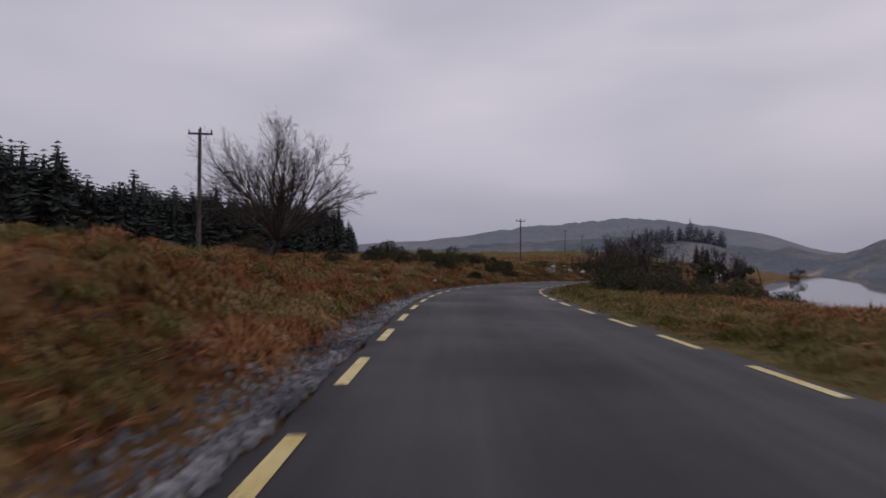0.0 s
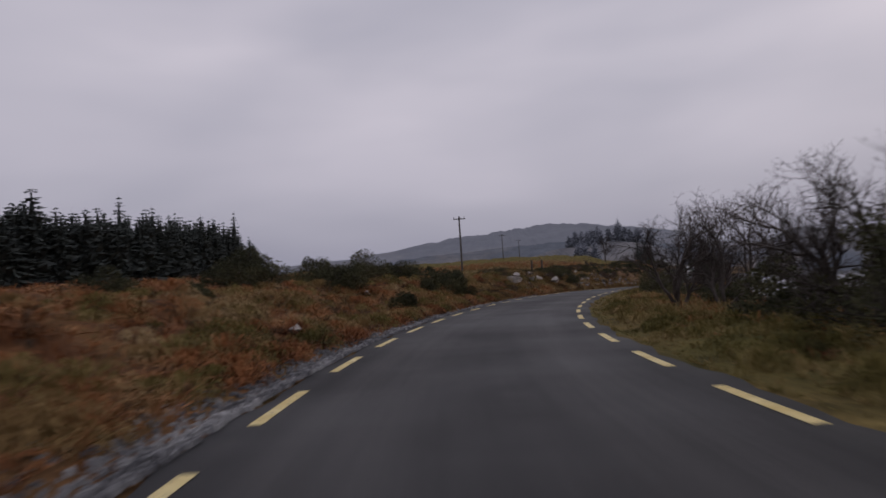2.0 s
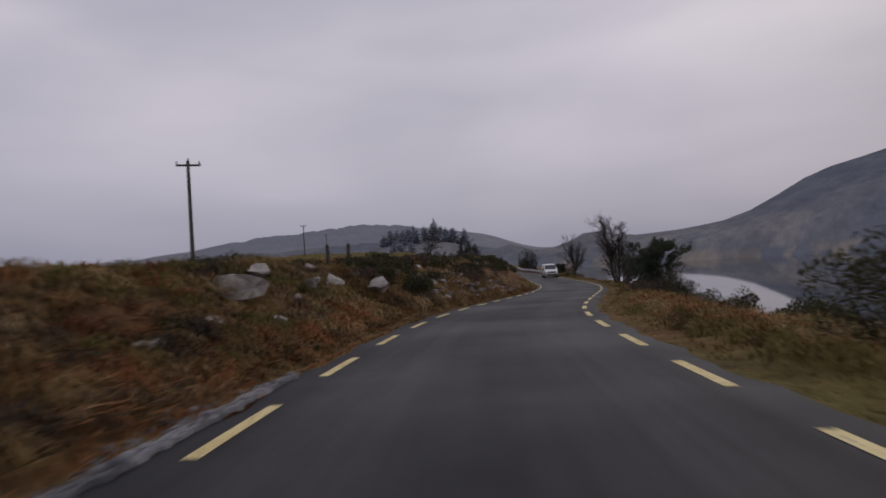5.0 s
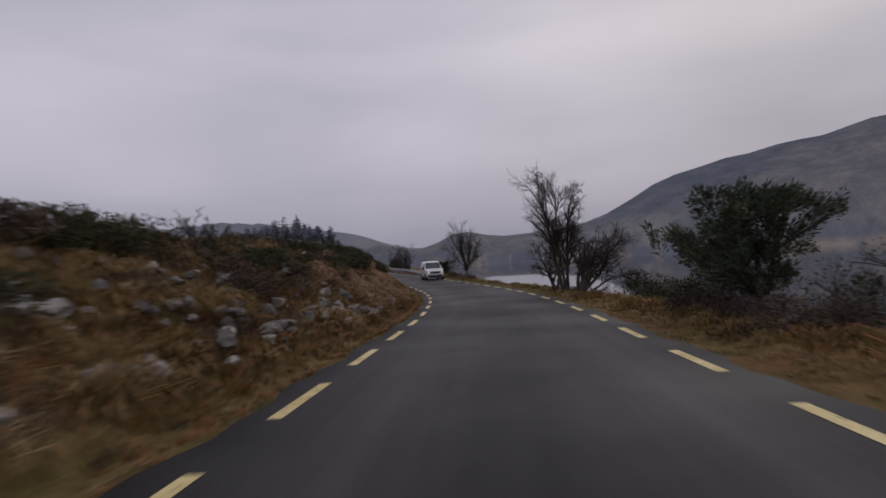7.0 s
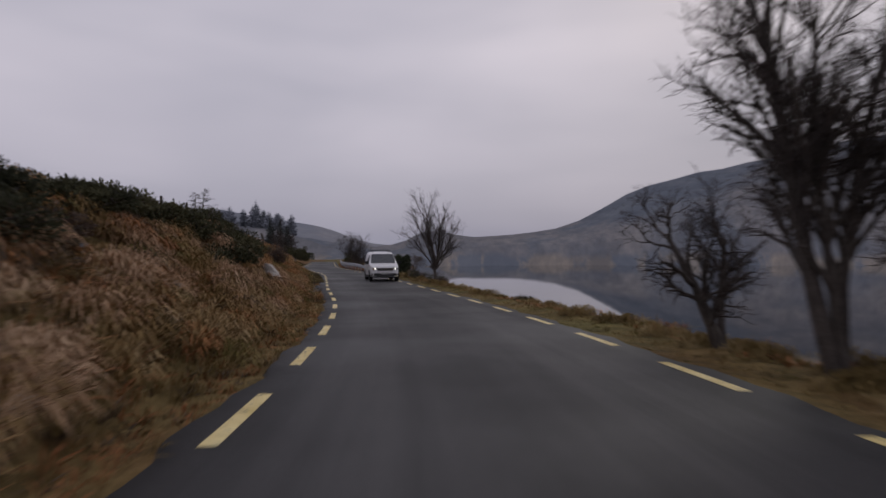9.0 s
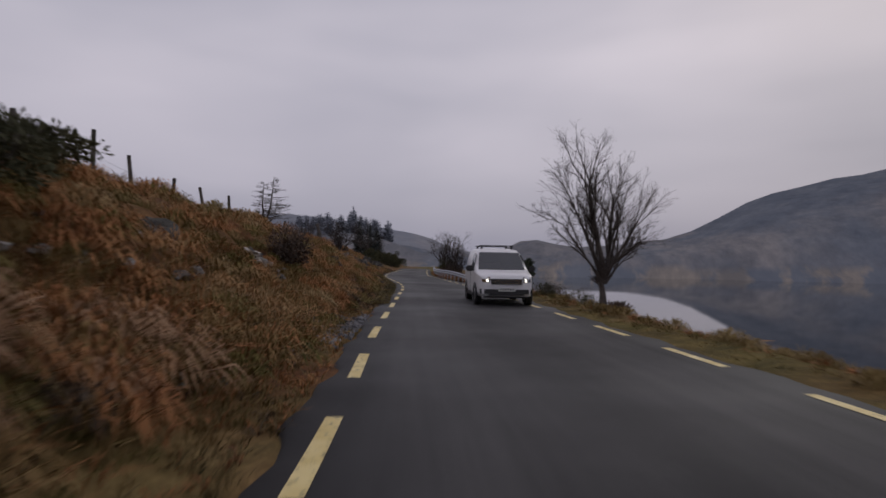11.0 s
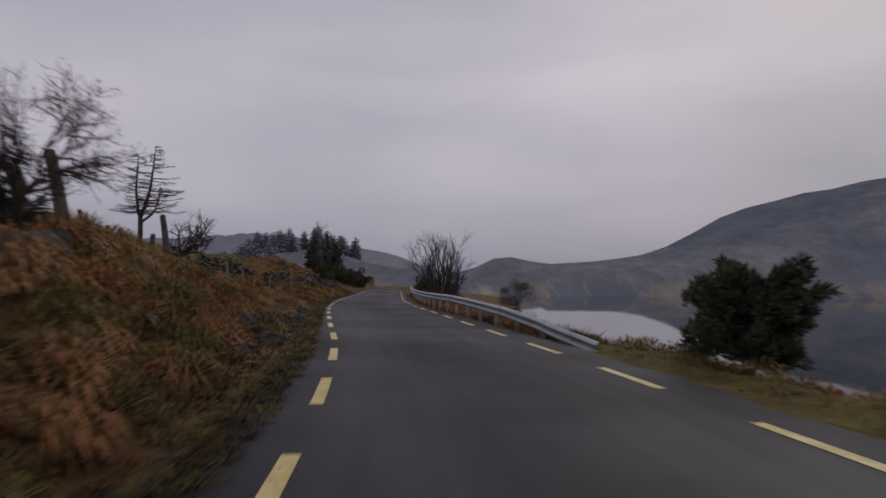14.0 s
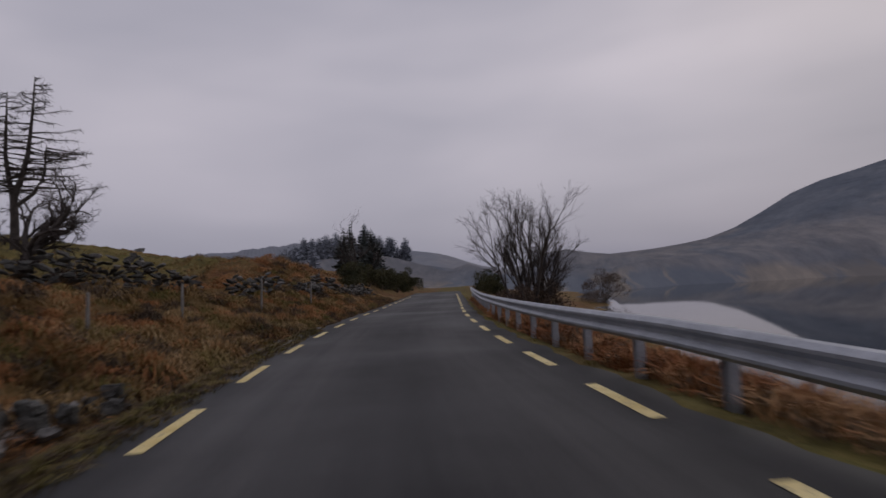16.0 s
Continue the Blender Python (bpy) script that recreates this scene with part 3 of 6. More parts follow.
BARK = surface("wet_bark", [(0.3, (0.05, 0.042, 0.038)), (0.6, (0.10, 0.085, 0.075)), (0.8, (0.15, 0.14, 0.12))], 3.0, 0.9, fine=28.0, bump_strength=0.6, bump_distance=0.02)
TWIG = surface("winter_twigs", [(0.3, (0.05, 0.041, 0.038)), (0.7, (0.10, 0.082, 0.075))], 1.5, 0.9, fine=20.0)


def bare_tree(s, d, stems, shape, seed, label, group="roadside trees", sink=0.08, rise=0.0, name="bare_tree", category="tree", centre=None):
    """stems: (offset x, offset y, way, length, radius), in the tree's own place."""
    rng = np.random.default_rng(seed)
    place = ground_at(s, d) if centre is None else centre
    top = thing(name, place, label, category, group)
    out = []
    for ox, oy, way, length, radius in stems:
        w = np.array(way, float)
        grow(rng, (ox, oy, rise if rise and (ox or oy) else -sink), w / np.linalg.norm(w), length, radius, 0, shape, out)
    thick = [(p, r, 8 if lv == 0 else 6) for lv, p, r in out if lv <= 1]
    thin = [(p, r, 4 if lv == 2 else 3) for lv, p, r in out if lv > 1]
    part("trunk", tubes("trunk", [t for t in thick if t[2] == 8], BARK), top)
    part("limb_frame", tubes("limb_frame", [t for t in thick if t[2] == 6], BARK), top)
    if thin:
        part("twig_mass", tubes("twig_mass", thin, TWIG), top)
    return top


# ---------------------------------------------------------------- leafy shrubs
def leaf_cloud(rng, lobes, per_lobe, size, droop=0.0):
    """Small pointed leaves in clumps over lobes (centre, radii): two triangles each."""
    V, F, base = [], [], 0
    for c, rad in lobes:
        n = per_lobe
        v = rng.normal(0, 1, (n, 3))
        v /= np.linalg.norm(v, axis=1)[:, None]
        knots = rng.normal(0, 1, (26, 3))
        knots /= np.linalg.norm(knots, axis=1)[:, None]
        pull = (v @ knots.T).max(1)
        depth = (0.45 + 0.6 * smooth(0.6, 0.98, pull)) * rng.uniform(0.7, 1.15, n)
        p = np.array(c) + v * np.array(rad) * depth[:, None]
        keep = p[:, 2] > 0.02
        p, v = p[keep], v[keep]
        n = len(p)
        along = v * 0.8 + rng.normal(0, 0.6, (n, 3)) + [0, 0, 0.35 - droop]
        along /= np.linalg.norm(along, axis=1)[:, None]
        side = np.cross(along, rng.normal(0, 1, (n, 3)))
        side /= np.linalg.norm(side, axis=1)[:, None] + 1e-9
        L = size * rng.uniform(0.6, 1.5, n)[:, None]
        q = np.stack([p, p + along * L * 0.5 + side * L * 0.2, p + along * L, p + along * L * 0.5 - side * L * 0.2], 1)
        V.append(q.reshape(-1, 3))
        i = np.arange(n)[:, None] * 4 + base
        F.append(i + [[0, 1, 2, 3]])
        base += 4 * n
    return np.concatenate(V), np.concatenate(F)


GORSE = clump_colours("gorse_needles", [(0.1, (0.028, 0.031, 0.019)), (0.45, (0.05, 0.053, 0.029)), (0.8, (0.09, 0.085, 0.043))])
PINE = clump_colours("pine_needles", [(0.1, (0.038, 0.047, 0.034)), (0.45, (0.066, 0.08, 0.052)), (0.8, (0.105, 0.12, 0.072))])
HEATH = clump_colours("heather_twigs", [(0.1, (0.045, 0.034, 0.028)), (0.45, (0.085, 0.063, 0.05)), (0.8, (0.14, 0.10, 0.075))])


def shrub(s, d, wide, high, seed, label, leaves=GORSE, name="gorse_bush", category="bush", group="bushes", dense=1.0, leaf=0.085, lobes=None, twiggy=False):
    rng = np.random.default_rng(seed)
    top = thing(name, ground_at(s, d), label, category, group)
    n = lobes or max(6, int(4 + wide * 3.2))
    blobs = []
    for k in range(n):
        a, r = rng.uniform(0, 2 * np.pi), wide * 0.40 * math.sqrt(rng.uniform(0, 1))
        rr = (0.22 + 0.1 * wide) * rng.uniform(0.55, 1.25)
        hz = rng.uniform(0.15, 1.0) * (high - rr * 0.6) * (1 - 0.5 * (r / (wide * 0.40 + 1e-6)) ** 2)
        blobs.append(((r * math.cos(a), r * math.sin(a), max(hz, rr * 0.4)), (rr, rr * rng.uniform(0.8, 1.2), min(rr * rng.uniform(0.7, 1.1), high * 0.5))))
    V, F = leaf_cloud(rng, blobs, int(390 * dense), leaf)
    part("foliage", mesh_from("foliage", V, F, leaves, False), top)
    stems = []
    for c, rad in blobs:
        start = (rng.normal(0, wide * 0.05), rng.normal(0, wide * 0.05), -0.06)
        mid = np.array([c[0] * 0.45, c[1] * 0.45, c[2] * 0.4])
        stems.append((np.array([start, mid, np.array(c)]), [0.035, 0.025, 0.012], 5))
        for _ in range(10 if twiggy else 4):
            v = rng.normal(0, 1, 3)
            v[2] = abs(v[2]) * 1.1
            v /= np.linalg.norm(v)
            e = np.array(c) + v * np.array(rad) * rng.uniform(1.0, 1.35)
            stems.append((np.array([c, (np.array(c) + e) / 2 + rng.normal(0, 0.03, 3), e]), [0.012, 0.009, 0.005], 3))
    part("stem_frame", tubes("stem_frame", stems, BARK), top)
    return top


# ---------------------------------------------------------------- bare trees along the road
FAN = [(8, 0.58, 0.52, 0.05, 0.02), (7, 0.55, 0.5, 0.09, 0.05), (6, 0.5, 0.55, 0.13, 0.04), (2, 0.5, 0.5, 0.15, 0.02), (0, 0.5, 0.5, 0.2, 0)]
GNARL = [(6, 0.72, 0.85, 0.20, 0.05), (6, 0.62, 0.8, 0.26, 0.04), (6, 0.55, 0.8, 0.26, 0.02), (2, 0.5, 0.7, 0.3, 0.0), (0, 0.5, 0.5, 0.2, 0)]

# broad thorn on the moor, short leaning trunk and a dome of twigs
_dome = np.random.default_rng(12)
crown_stems = [(0, 0, (0.5, 0, 1), 1.35, 0.2)]
for k in range(24):
    a, e = k * 2.4 + _dome.uniform(-0.2, 0.2), 1.45 - 1.15 * math.sqrt((k + 0.5) / 24)
    crown_stems.append((0.5, 0.0, (math.cos(a) * math.cos(e), math.sin(a) * math.cos(e), math.sin(e) + 0.12), 2.2 * (1 + 0.14 * max(math.sin(2 * e), 0) + 0.13 * math.sin(e)) * _dome.uniform(0.92, 1.12), 0.062 - 0.0008 * k))
bare_tree(22.5, 8.7, crown_stems, [(7, 0.60, 0.42, 0.06, 0.02), (6, 0.52, 0.45, 0.09, 0.03), (6, 0.5, 0.5, 0.12, 0.02), (2, 0.5, 0.5, 0.2, 0.02), (0, 0.5, 0.5, 0.2, 0)], 11,
          "broad leafless thorn tree with dense twigs on rusty moor", rise=1.1)
shrub(24.6, 10.2, 2.6, 0.9, 99, "dark undergrowth behind the thorn tree", HEATH, name="undergrowth", dense=1.4, twiggy=True)
shrub(22.8, 9.6, 2.2, 0.9, 98, "dark undergrowth round the foot of the thorn tree", HEATH, name="undergrowth", dense=1.4, twiggy=True)
# lakeside group: one tall and narrow with two stems, one squat and spreading, one small
UPSWEPT = [(17, 0.37, 0.46, 0.06, 0.0), (9, 0.46, 0.6, 0.15, 0.06), (7, 0.55, 0.65, 0.22, 0.04), (3, 0.55, 0.6, 0.25, 0.02), (0, 0.5, 0.5, 0.2, 0)]
CROOKED = [(9, 0.50, 0.75, 0.13, 0.05), (8, 0.55, 0.75, 0.22, 0.06), (6, 0.55, 0.8, 0.26, 0.02), (2, 0.5, 0.7, 0.3, 0.0), (0, 0.5, 0.5, 0.2, 0)]
bare_tree(107.8, -3.8, [(0, 0, (-0.2, 0.05, 1), 4.6, 0.105), (0.26, 0.08, (0.0, 0.06, 1), 3.9, 0.085), (0.1, -0.05, (-0.1, 0.1, 1), 4.2, 0.07)], UPSWEPT, 21, "tall narrow leafless alder with two leaning stems on the lake bank")
bare_tree(107.2, -4.35, [(0, 0, (0.35, -0.1, 1), 1.6, 0.16), (0, 0, (0.7, -0.3, 1), 2.1, 0.1), (0, 0, (0.05, 0.0, 1.1), 2.1, 0.1), (0.05, 0, (0.3, 0.1, 1.2), 2.7, 0.11), (0, 0, (0.4, -0.4, 1.2), 2.5, 0.1), (0, 0, (1.3, -0.5, 0.35), 1.8, 0.07)],
          CROOKED, 22, "squat gnarled leafless hawthorn beside the tall alder")
bare_tree(110.5, -4.0, [(0, 0, (-0.1, 0.1, 1), 2.0, 0.1), (0.1, 0, (0.25, 0.2, 1), 1.9, 0.08), (0, 0, (-0.4, 0, 1), 1.6, 0.06)], CROOKED, 23, "small leafless thorn growing behind the alder")
# fan-shaped rowan by the water
bare_tree(138.6, -4.55, [(0, 0, (0.02, 0, 1), 1.3, 0.15), (0.02, 0, (-0.12, 0, 1), 3.2, 0.1), (0.05, 0, (0.10, 0.05, 1), 2.8, 0.09), (0.01, 0, (-0.40, 0.1, 1), 2.8, 0.06), (0.05, 0.01, (0.40, 0.0, 1), 2.4, 0.06),
                         (0.02, 0.05, (-0.2, 0.35, 1), 2.4, 0.055), (0.03, 0.04, (0.28, -0.35, 1), 2.4, 0.055), (0.06, 0, (0.75, 0.1, 0.9), 1.9, 0.05), (0.01, 0.01, (-0.75, -0.1, 1), 2.4, 0.05)], FAN, 31,
          "fan-shaped leafless rowan with many straight stems beside the lake", rise=0.85)
# windswept pair on the field side
def larch(s, d, seed, label):
    """Forked stems with level, layered boughs fringed with short hanging twigs."""
    rng = np.random.default_rng(seed)
    top = thing("larch_tree", ground_at(s, d), label, "tree", "roadside trees")
    stems = [(np.array([(0, 0, -0.2), (0.02, 0, 1.2), (0, 0, 2.3), (0.28, 0, 3.1), (0.55, 0, 4.2), (0.7, 0, 5.6), (0.85, 0, 7.5)]), [0.2, 0.17, 0.15, 0.12, 0.095, 0.06, 0.02]),
             (np.array([(0, 0, 2.2), (-0.2, 0.15, 2.9), (-0.35, 0.2, 4.2), (-0.3, 0.2, 5.6), (-0.25, 0.2, 6.9)]), [0.12, 0.1, 0.08, 0.05, 0.015]),
             (np.array([(0.02, 0, 1.9), (0.7, 0.1, 2.5), (1.1, 0.1, 3.3), (1.2, 0.1, 4.6)]), [0.1, 0.08, 0.06, 0.015])]
    boughs, twigs = [], []
    for p, r in stems:
        for z in np.arange(max(2.5, p[0][2] + 0.4), p[-1][2] - 0.1, 0.105):
            z = z + rng.uniform(-0.05, 0.05)
            c = np.array([np.interp(z, p[:, 2], p[:, q]) for q in range(3)])
            a = rng.choice([0.0, math.pi]) + rng.normal(0, 0.75)
            reach = (0.4 + 2.0 * ((7.7 - z) / 5.2) ** 0.8) * rng.uniform(0.35, 1.05) * (1.15 if math.cos(a) > 0 else 0.95)
            dip = rng.uniform(-0.12, 0.1)
            way = np.array([math.cos(a), math.sin(a), 0.0])
            line = np.array([c + way * reach * u + [0, 0, reach * (dip * u + 0.16 * max(u - 0.6, 0)) + rng.normal(0, 0.02)] for u in (0, 0.3, 0.6, 0.85, 1.0)])
            boughs.append((line, [0.02 * reach + 0.014, 0.024, 0.018, 0.013, 0.007], 4))
            for _ in range(int(10 + 16 * reach)):
                u = rng.uniform(0.2, 1.0)
                b = np.array([np.interp(u, (0, 0.3, 0.6, 0.85, 1.0), line[:, q]) for q in range(3)])
                e = b + way * rng.uniform(0.05, 0.22) + np.array([-way[1], way[0], 0]) * rng.normal(0, 0.16) + [0, 0, rng.normal(-0.02, 0.09)]
                twigs.append((np.array([b, e]), [0.009, 0.005], 3))
    part("trunk", tubes("trunk", [(p, r, 8) for p, r in stems], BARK), top)
    part("limb_frame", tubes("limb_frame", boughs, BARK), top)
    part("twig_mass", tubes("twig_mass", twigs, TWIG), top)


larch(188.6, 16.4, 41, "tall windswept leafless larch with level branches above the stone wall")
bare_tree(182.3, 11.6, [(0, 0, (0.28, 0, 1), 1.2, 0.21), (0.24, 0, (0.95, 0, 0.7), 1.5, 0.12), (0.24, 0.02, (0.35, 0.1, 1.2), 2.2, 0.12), (0.2, 0, (-0.45, 0.1, 1.2), 2.0, 0.11), (0.22, 0, (0.1, 0.3, 1.3), 2.3, 0.1), (0.24, 0, (0.65, -0.3, 1), 1.9, 0.09), (0.22, 0, (1.2, 0.1, 0.3), 1.2, 0.06), (0.2, 0, (-0.9, 0, 0.7), 1.0, 0.05)],
          [(7, 0.48, 0.8, 0.2, 0.08), (7, 0.55, 0.75, 0.24, 0.06), (6, 0.55, 0.8, 0.26, 0.02), (2, 0.5, 0.7, 0.3, 0.0), (0, 0.5, 0.5, 0.2, 0)], 42, "gnarled leafless thorn tree leaning over a tumbled stone wall", rise=0.95)
bare_tree(152.0, 5.45, [(0, 0, (0.2, 0, 1), 0.8, 0.08), (0, 0, (0.9, 0.1, 1), 1.3, 0.06), (0, 0, (-0.4, 0.1, 1), 1.0, 0.055), (0, 0, (0.2, 0.3, 1.2), 1.4, 0.055), (0, 0, (0.5, -0.2, 1.2), 1.4, 0.05)], [(8, 0.62, 0.8, 0.2, 0.05), (8, 0.58, 0.8, 0.26, 0.04), (7, 0.55, 0.8, 0.26, 0.02), (2, 0.5, 0.7, 0.3, 0.0), (0, 0.5, 0.5, 0.2, 0)], 43,
          "low leafless thorn tree on the crest of the bank")
# willow clump behind the crash barrier
bare_tree(189.0, -4.9, [(0, 0, (-0.22, 0, 1), 3.1, 0.09), (0.2, 0.2, (-0.1, 0.1, 1), 3.4, 0.1), (0.4, 0, (0.04, -0.1, 1), 3.5, 0.1), (0.7, 0.2, (0.15, 0.1, 1), 3.1, 0.09),
                        (0.7, 0, (0.3, 0, 1), 2.5, 0.08), (0.7, 0.2, (0.4, 0.1, 0.9), 1.9, 0.07), (-0.2, 0.3, (-0.3, 0.2, 1), 3.2, 0.07), (0.5, 0.3, (0.1, 0.1, 1), 3.6, 0.08), (0.1, 0.4, (-0.05, 0.1, 1), 3.3, 0.08)], FAN, 51,
          "leafless willow clump with crooked upright stems behind the crash barrier")
bare_tree(99.0, 9.2, [(0, 0, (-0.4, 0, 1), 0.9, 0.03), (0.1, 0, (0.4, 0.1, 1), 0.9, 0.03), (0.05, 0.1, (0, 0.3, 1), 1.0, 0.03), (0.1, 0.05, (0.9, 0, 1), 0.8, 0.025), (0, 0, (-0.9, 0, 0.9), 0.8, 0.025)], FAN, 44,
          "low leafless willow scrub on the crest of the bank")
# thin trees and scrub on the lake side of the first bend
SCRUB = [(8, 0.62, 0.75, 0.13, 0.04), (7, 0.6, 0.7, 0.2, 0.03), (6, 0.55, 0.75, 0.24, 0.02), (2, 0.5, 0.7, 0.3, 0.0), (0, 0.5, 0.5, 0.2, 0)]
bare_tree(44.1, -5.5, [(0, 0, (-0.1, 0, 1), 2.4, 0.09), (0.1, 0, (0.45, 0.1, 1), 2.3, 0.065), (0, 0, (-0.5, 0.1, 1), 2.2, 0.065), (0, 0.1, (0.1, 0.4, 1), 2.3, 0.065), (0.05, 0, (0.9, 0, 0.8), 1.7, 0.045)], SCRUB, 61, "spreading grey leafless thorn tree beside the bend")
bare_tree(42.6, -6.5, [(0, 0, (-0.3, 0, 1), 2.3, 0.075), (0.2, 0, (0.3, 0.1, 1), 2.5, 0.075), (0.1, 0.2, (0, 0.3, 1), 2.4, 0.065), (0, 0, (0.8, 0.1, 0.9), 1.7, 0.05)], SCRUB, 63, "spreading grey leafless thorn tree beside the bend")
bare_tree(47.5, -7.4, [(0, 0, (-0.35, 0, 1), 1.7, 0.05), (0.2, 0, (0.35, 0.1, 1), 1.8, 0.05), (0.1, 0.2, (0, 0.4, 1), 1.7, 0.05)], FAN, 62, "grey leafless scrub willow beside the bend")
bare_tree(39.5, -7.6, [(0, 0, (-0.35, 0, 1), 2.0, 0.05), (0.2, 0, (0.35, 0.1, 1), 2.1, 0.05), (0.1, 0.2, (0, 0.4, 1), 2.0, 0.05)], FAN, 66, "grey leafless scrub willow beside the bend")
bare_tree(32.6, -7.9, [(0, 0, (0.1, 0, 1), 2.6, 0.1), (0, 0, (-0.5, 0, 1), 2.1, 0.07), (0.2, 0, (0.6, 0, 1), 2.1, 0.07), (0.1, 0, (0.1, 0.4, 1), 2.4, 0.07)], SCRUB, 64, "crooked leafless thorn tree above dark gorse")
bare_tree(34.6, -6.7, [(0, 0, (-0.3, 0, 1), 2.2, 0.1), (0.1, 0, (0.4, 0, 1), 2.3, 0.08), (0, 0.1, (-0.7, 0.2, 0.8), 1.8, 0.06)], SCRUB, 65, "crooked leafless thorn tree among dark gorse")

_sap = thing("dead_sapling", ground_at(29.5, -12.4), "thin bent dead sapling leaning over the moor", "tree")
part("stem", tubes("stem", [(np.array([(0, 0, -0.1), (0.05, 0, 0.7), (0.02, 0, 1.3), (-0.12, 0, 1.75), (-0.3, 0, 1.9)]), [0.035, 0.03, 0.024, 0.016, 0.008], 6),
                                 (np.array([(0.05, 0, 0.7), (-0.15, 0.05, 1.0), (-0.28, 0.05, 1.15)]), [0.018, 0.012, 0.006], 5)], BARK), _sap)
# ---------------------------------------------------------------- shrubs
for k, (s, d, w, h) in enumerate([(31.4, -6.2, 2.6, 2.3), (28.2, -6.4, 1.7, 1.2), (34.4, -6.7, 2.8, 2.7), (38.0, -6.6, 2.2, 1.5), (29.4, -8.8, 2.8, 1.7), (40.5, -9.5, 2.6, 1.7), (36.4, -6.0, 1.8, 1.2), (46.6, -7.6, 1.8, 0.8), (36.5, -9.0, 2.4, 1.6)]):
    shrub(s, d, w, h, 100 + k, "dense dark gorse thicket beside the bend", twiggy=True)
for k, (s, d, w, h) in enumerate([(63.0, -5.3, 2.0, 2.1), (67.0, -5.5, 2.4, 2.6), (59.6, -5.6, 2.0, 0.95), (57.0, -6.4, 2.2, 0.75), (54.4, -7.2, 2.2, 0.75), (51.2, -7.8, 1.9, 0.75), (61.5, -7.2, 2.4, 0.7), (65.2, -6.4, 2.4, 1.9), (36.0, -13.0, 3.0, 1.3), (39.0, -15.0, 3.0, 1.2), (42.5, -17.0, 3.0, 1.2), (33.0, -11.8, 2.4, 1.1), (76.0, -8.5, 2.0, 1.0),
                                  (80.0, -9.0, 2.2, 1.1), (48.0, -13.5, 2.6, 0.9), (54.0, -13.0, 2.2, 0.8), (84.0, -8.0, 1.8, 1.2)]):
    shrub(s, d, w, h, 120 + k, "dark gorse bush on the slope above the lake")
for k, (s, d, w, h) in enumerate([(106.4, -6.8, 2.4, 1.9), (105.2, -7.2, 2.0, 1.75), (101.5, -7.0, 1.6, 0.9), (97.0, -5.4, 1.4, 1.3), (91.0, -8.0, 2.6, 1.4), (99.5, -7.6, 1.4, 0.8)]):
    shrub(s, d, w, h, 140 + k, "dark green gorse bush on the lake bank")
for k, (s, d, w, h) in enumerate([(123.5, -5.0, 0.7, 0.4), (125.2, -5.2, 0.8, 0.45), (146.9, -4.6, 1.1, 0.7), (148.5, -5.2, 0.9, 0.5), (147.5, -7.2, 1.7, 0.95), (143.5, -7.6, 1.6, 0.85), (150.5, -6.6, 1.0, 0.7)]):
    shrub(s, d, w, h, 160 + k, "low dark bramble on the grassy lake verge", HEATH if k % 2 else GORSE, name="bramble", dense=0.5, leaf=0.07)
for k, (s, d, w, h) in enumerate([(160.0, -5.6, 1.4, 0.6), (162.5, -6.0, 1.6, 0.65), (165.0, -6.6, 1.6, 0.7), (168.5, -7.2, 1.5, 0.6), (158.0, -5.8, 1.1, 0.5), (172.0, -8.0, 1.6, 0.7)]):
    shrub(s, d, w, h, 180 + k, "low dark bramble between the barrier and the water", HEATH if k % 3 else GORSE, name="bramble", dense=0.6, leaf=0.07)
shrub(237.6, -20.5, 6.2, 4.2, 190, "round leafless brown bush by the water", HEATH, name="willow_bush", dense=1.6, leaf=0.09, twiggy=True)
shrub(189.4, -5.0, 3.2, 1.9, 191, "dense brown undergrowth under the willow clump", HEATH, name="undergrowth", dense=1.6, leaf=0.09, twiggy=True)
shrub(138.6, -4.9, 0.9, 0.35, 192, "tuft of dead bracken under the rowan", HEATH, name="dead_bracken", dense=0.5)
# gorse on the left
for k, (s, d, w, h) in enumerate([(54.9, 5.7, 1.9, 1.75), (56.2, 5.3, 1.7, 1.5), (57.4, 6.0, 1.9, 1.5), (55.6, 5.0, 1.3, 0.9), (57.2, 4.9, 1.2, 0.8), (53.0, 9.0, 3.0, 1.7), (47.4, 7.2, 2.0, 1.15), (59.5, 9.5, 3.0, 1.3), (63.0, 11.5, 3.0, 1.3), (46.4, 4.6, 1.0, 0.95), (49.0, 12.0, 2.6, 1.8), (57.0, 12.5, 3.0, 1.9), (60.5, 14.0, 3.2, 1.8), (66.0, 14.5, 3.0, 1.5), (54.0, 13.0, 3.0, 2.0), (51.0, 15.0, 3.2, 2.4), (50.5, 10.0, 2.2, 1.1), (61.0, 7.0, 1.4, 0.8), (43.0, 15.0, 2.6, 1.5), (38.0, 18.0, 2.6, 1.5),
                                  (68.0, 12.0, 1.6, 1.0), (40.0, 9.0, 1.1, 0.8), (52.0, 17.0, 3.0, 1.9), (31.0, 24.0, 2.5, 1.4)]):
    shrub(s, d, w, h, 200 + k, "dark gorse bush on the rusty moor", dense=1.6)
_r = np.random.default_rng(5)
for k in range(46):
    s = 74 + k * 1.22 + _r.uniform(-0.6, 0.6)
    shrub(s, _r.uniform(6.6, 10.5), _r.uniform(1.6, 3.0), _r.uniform(0.35, 0.72), 240 + k, "low dark gorse along the crest of the bank", dense=0.8)
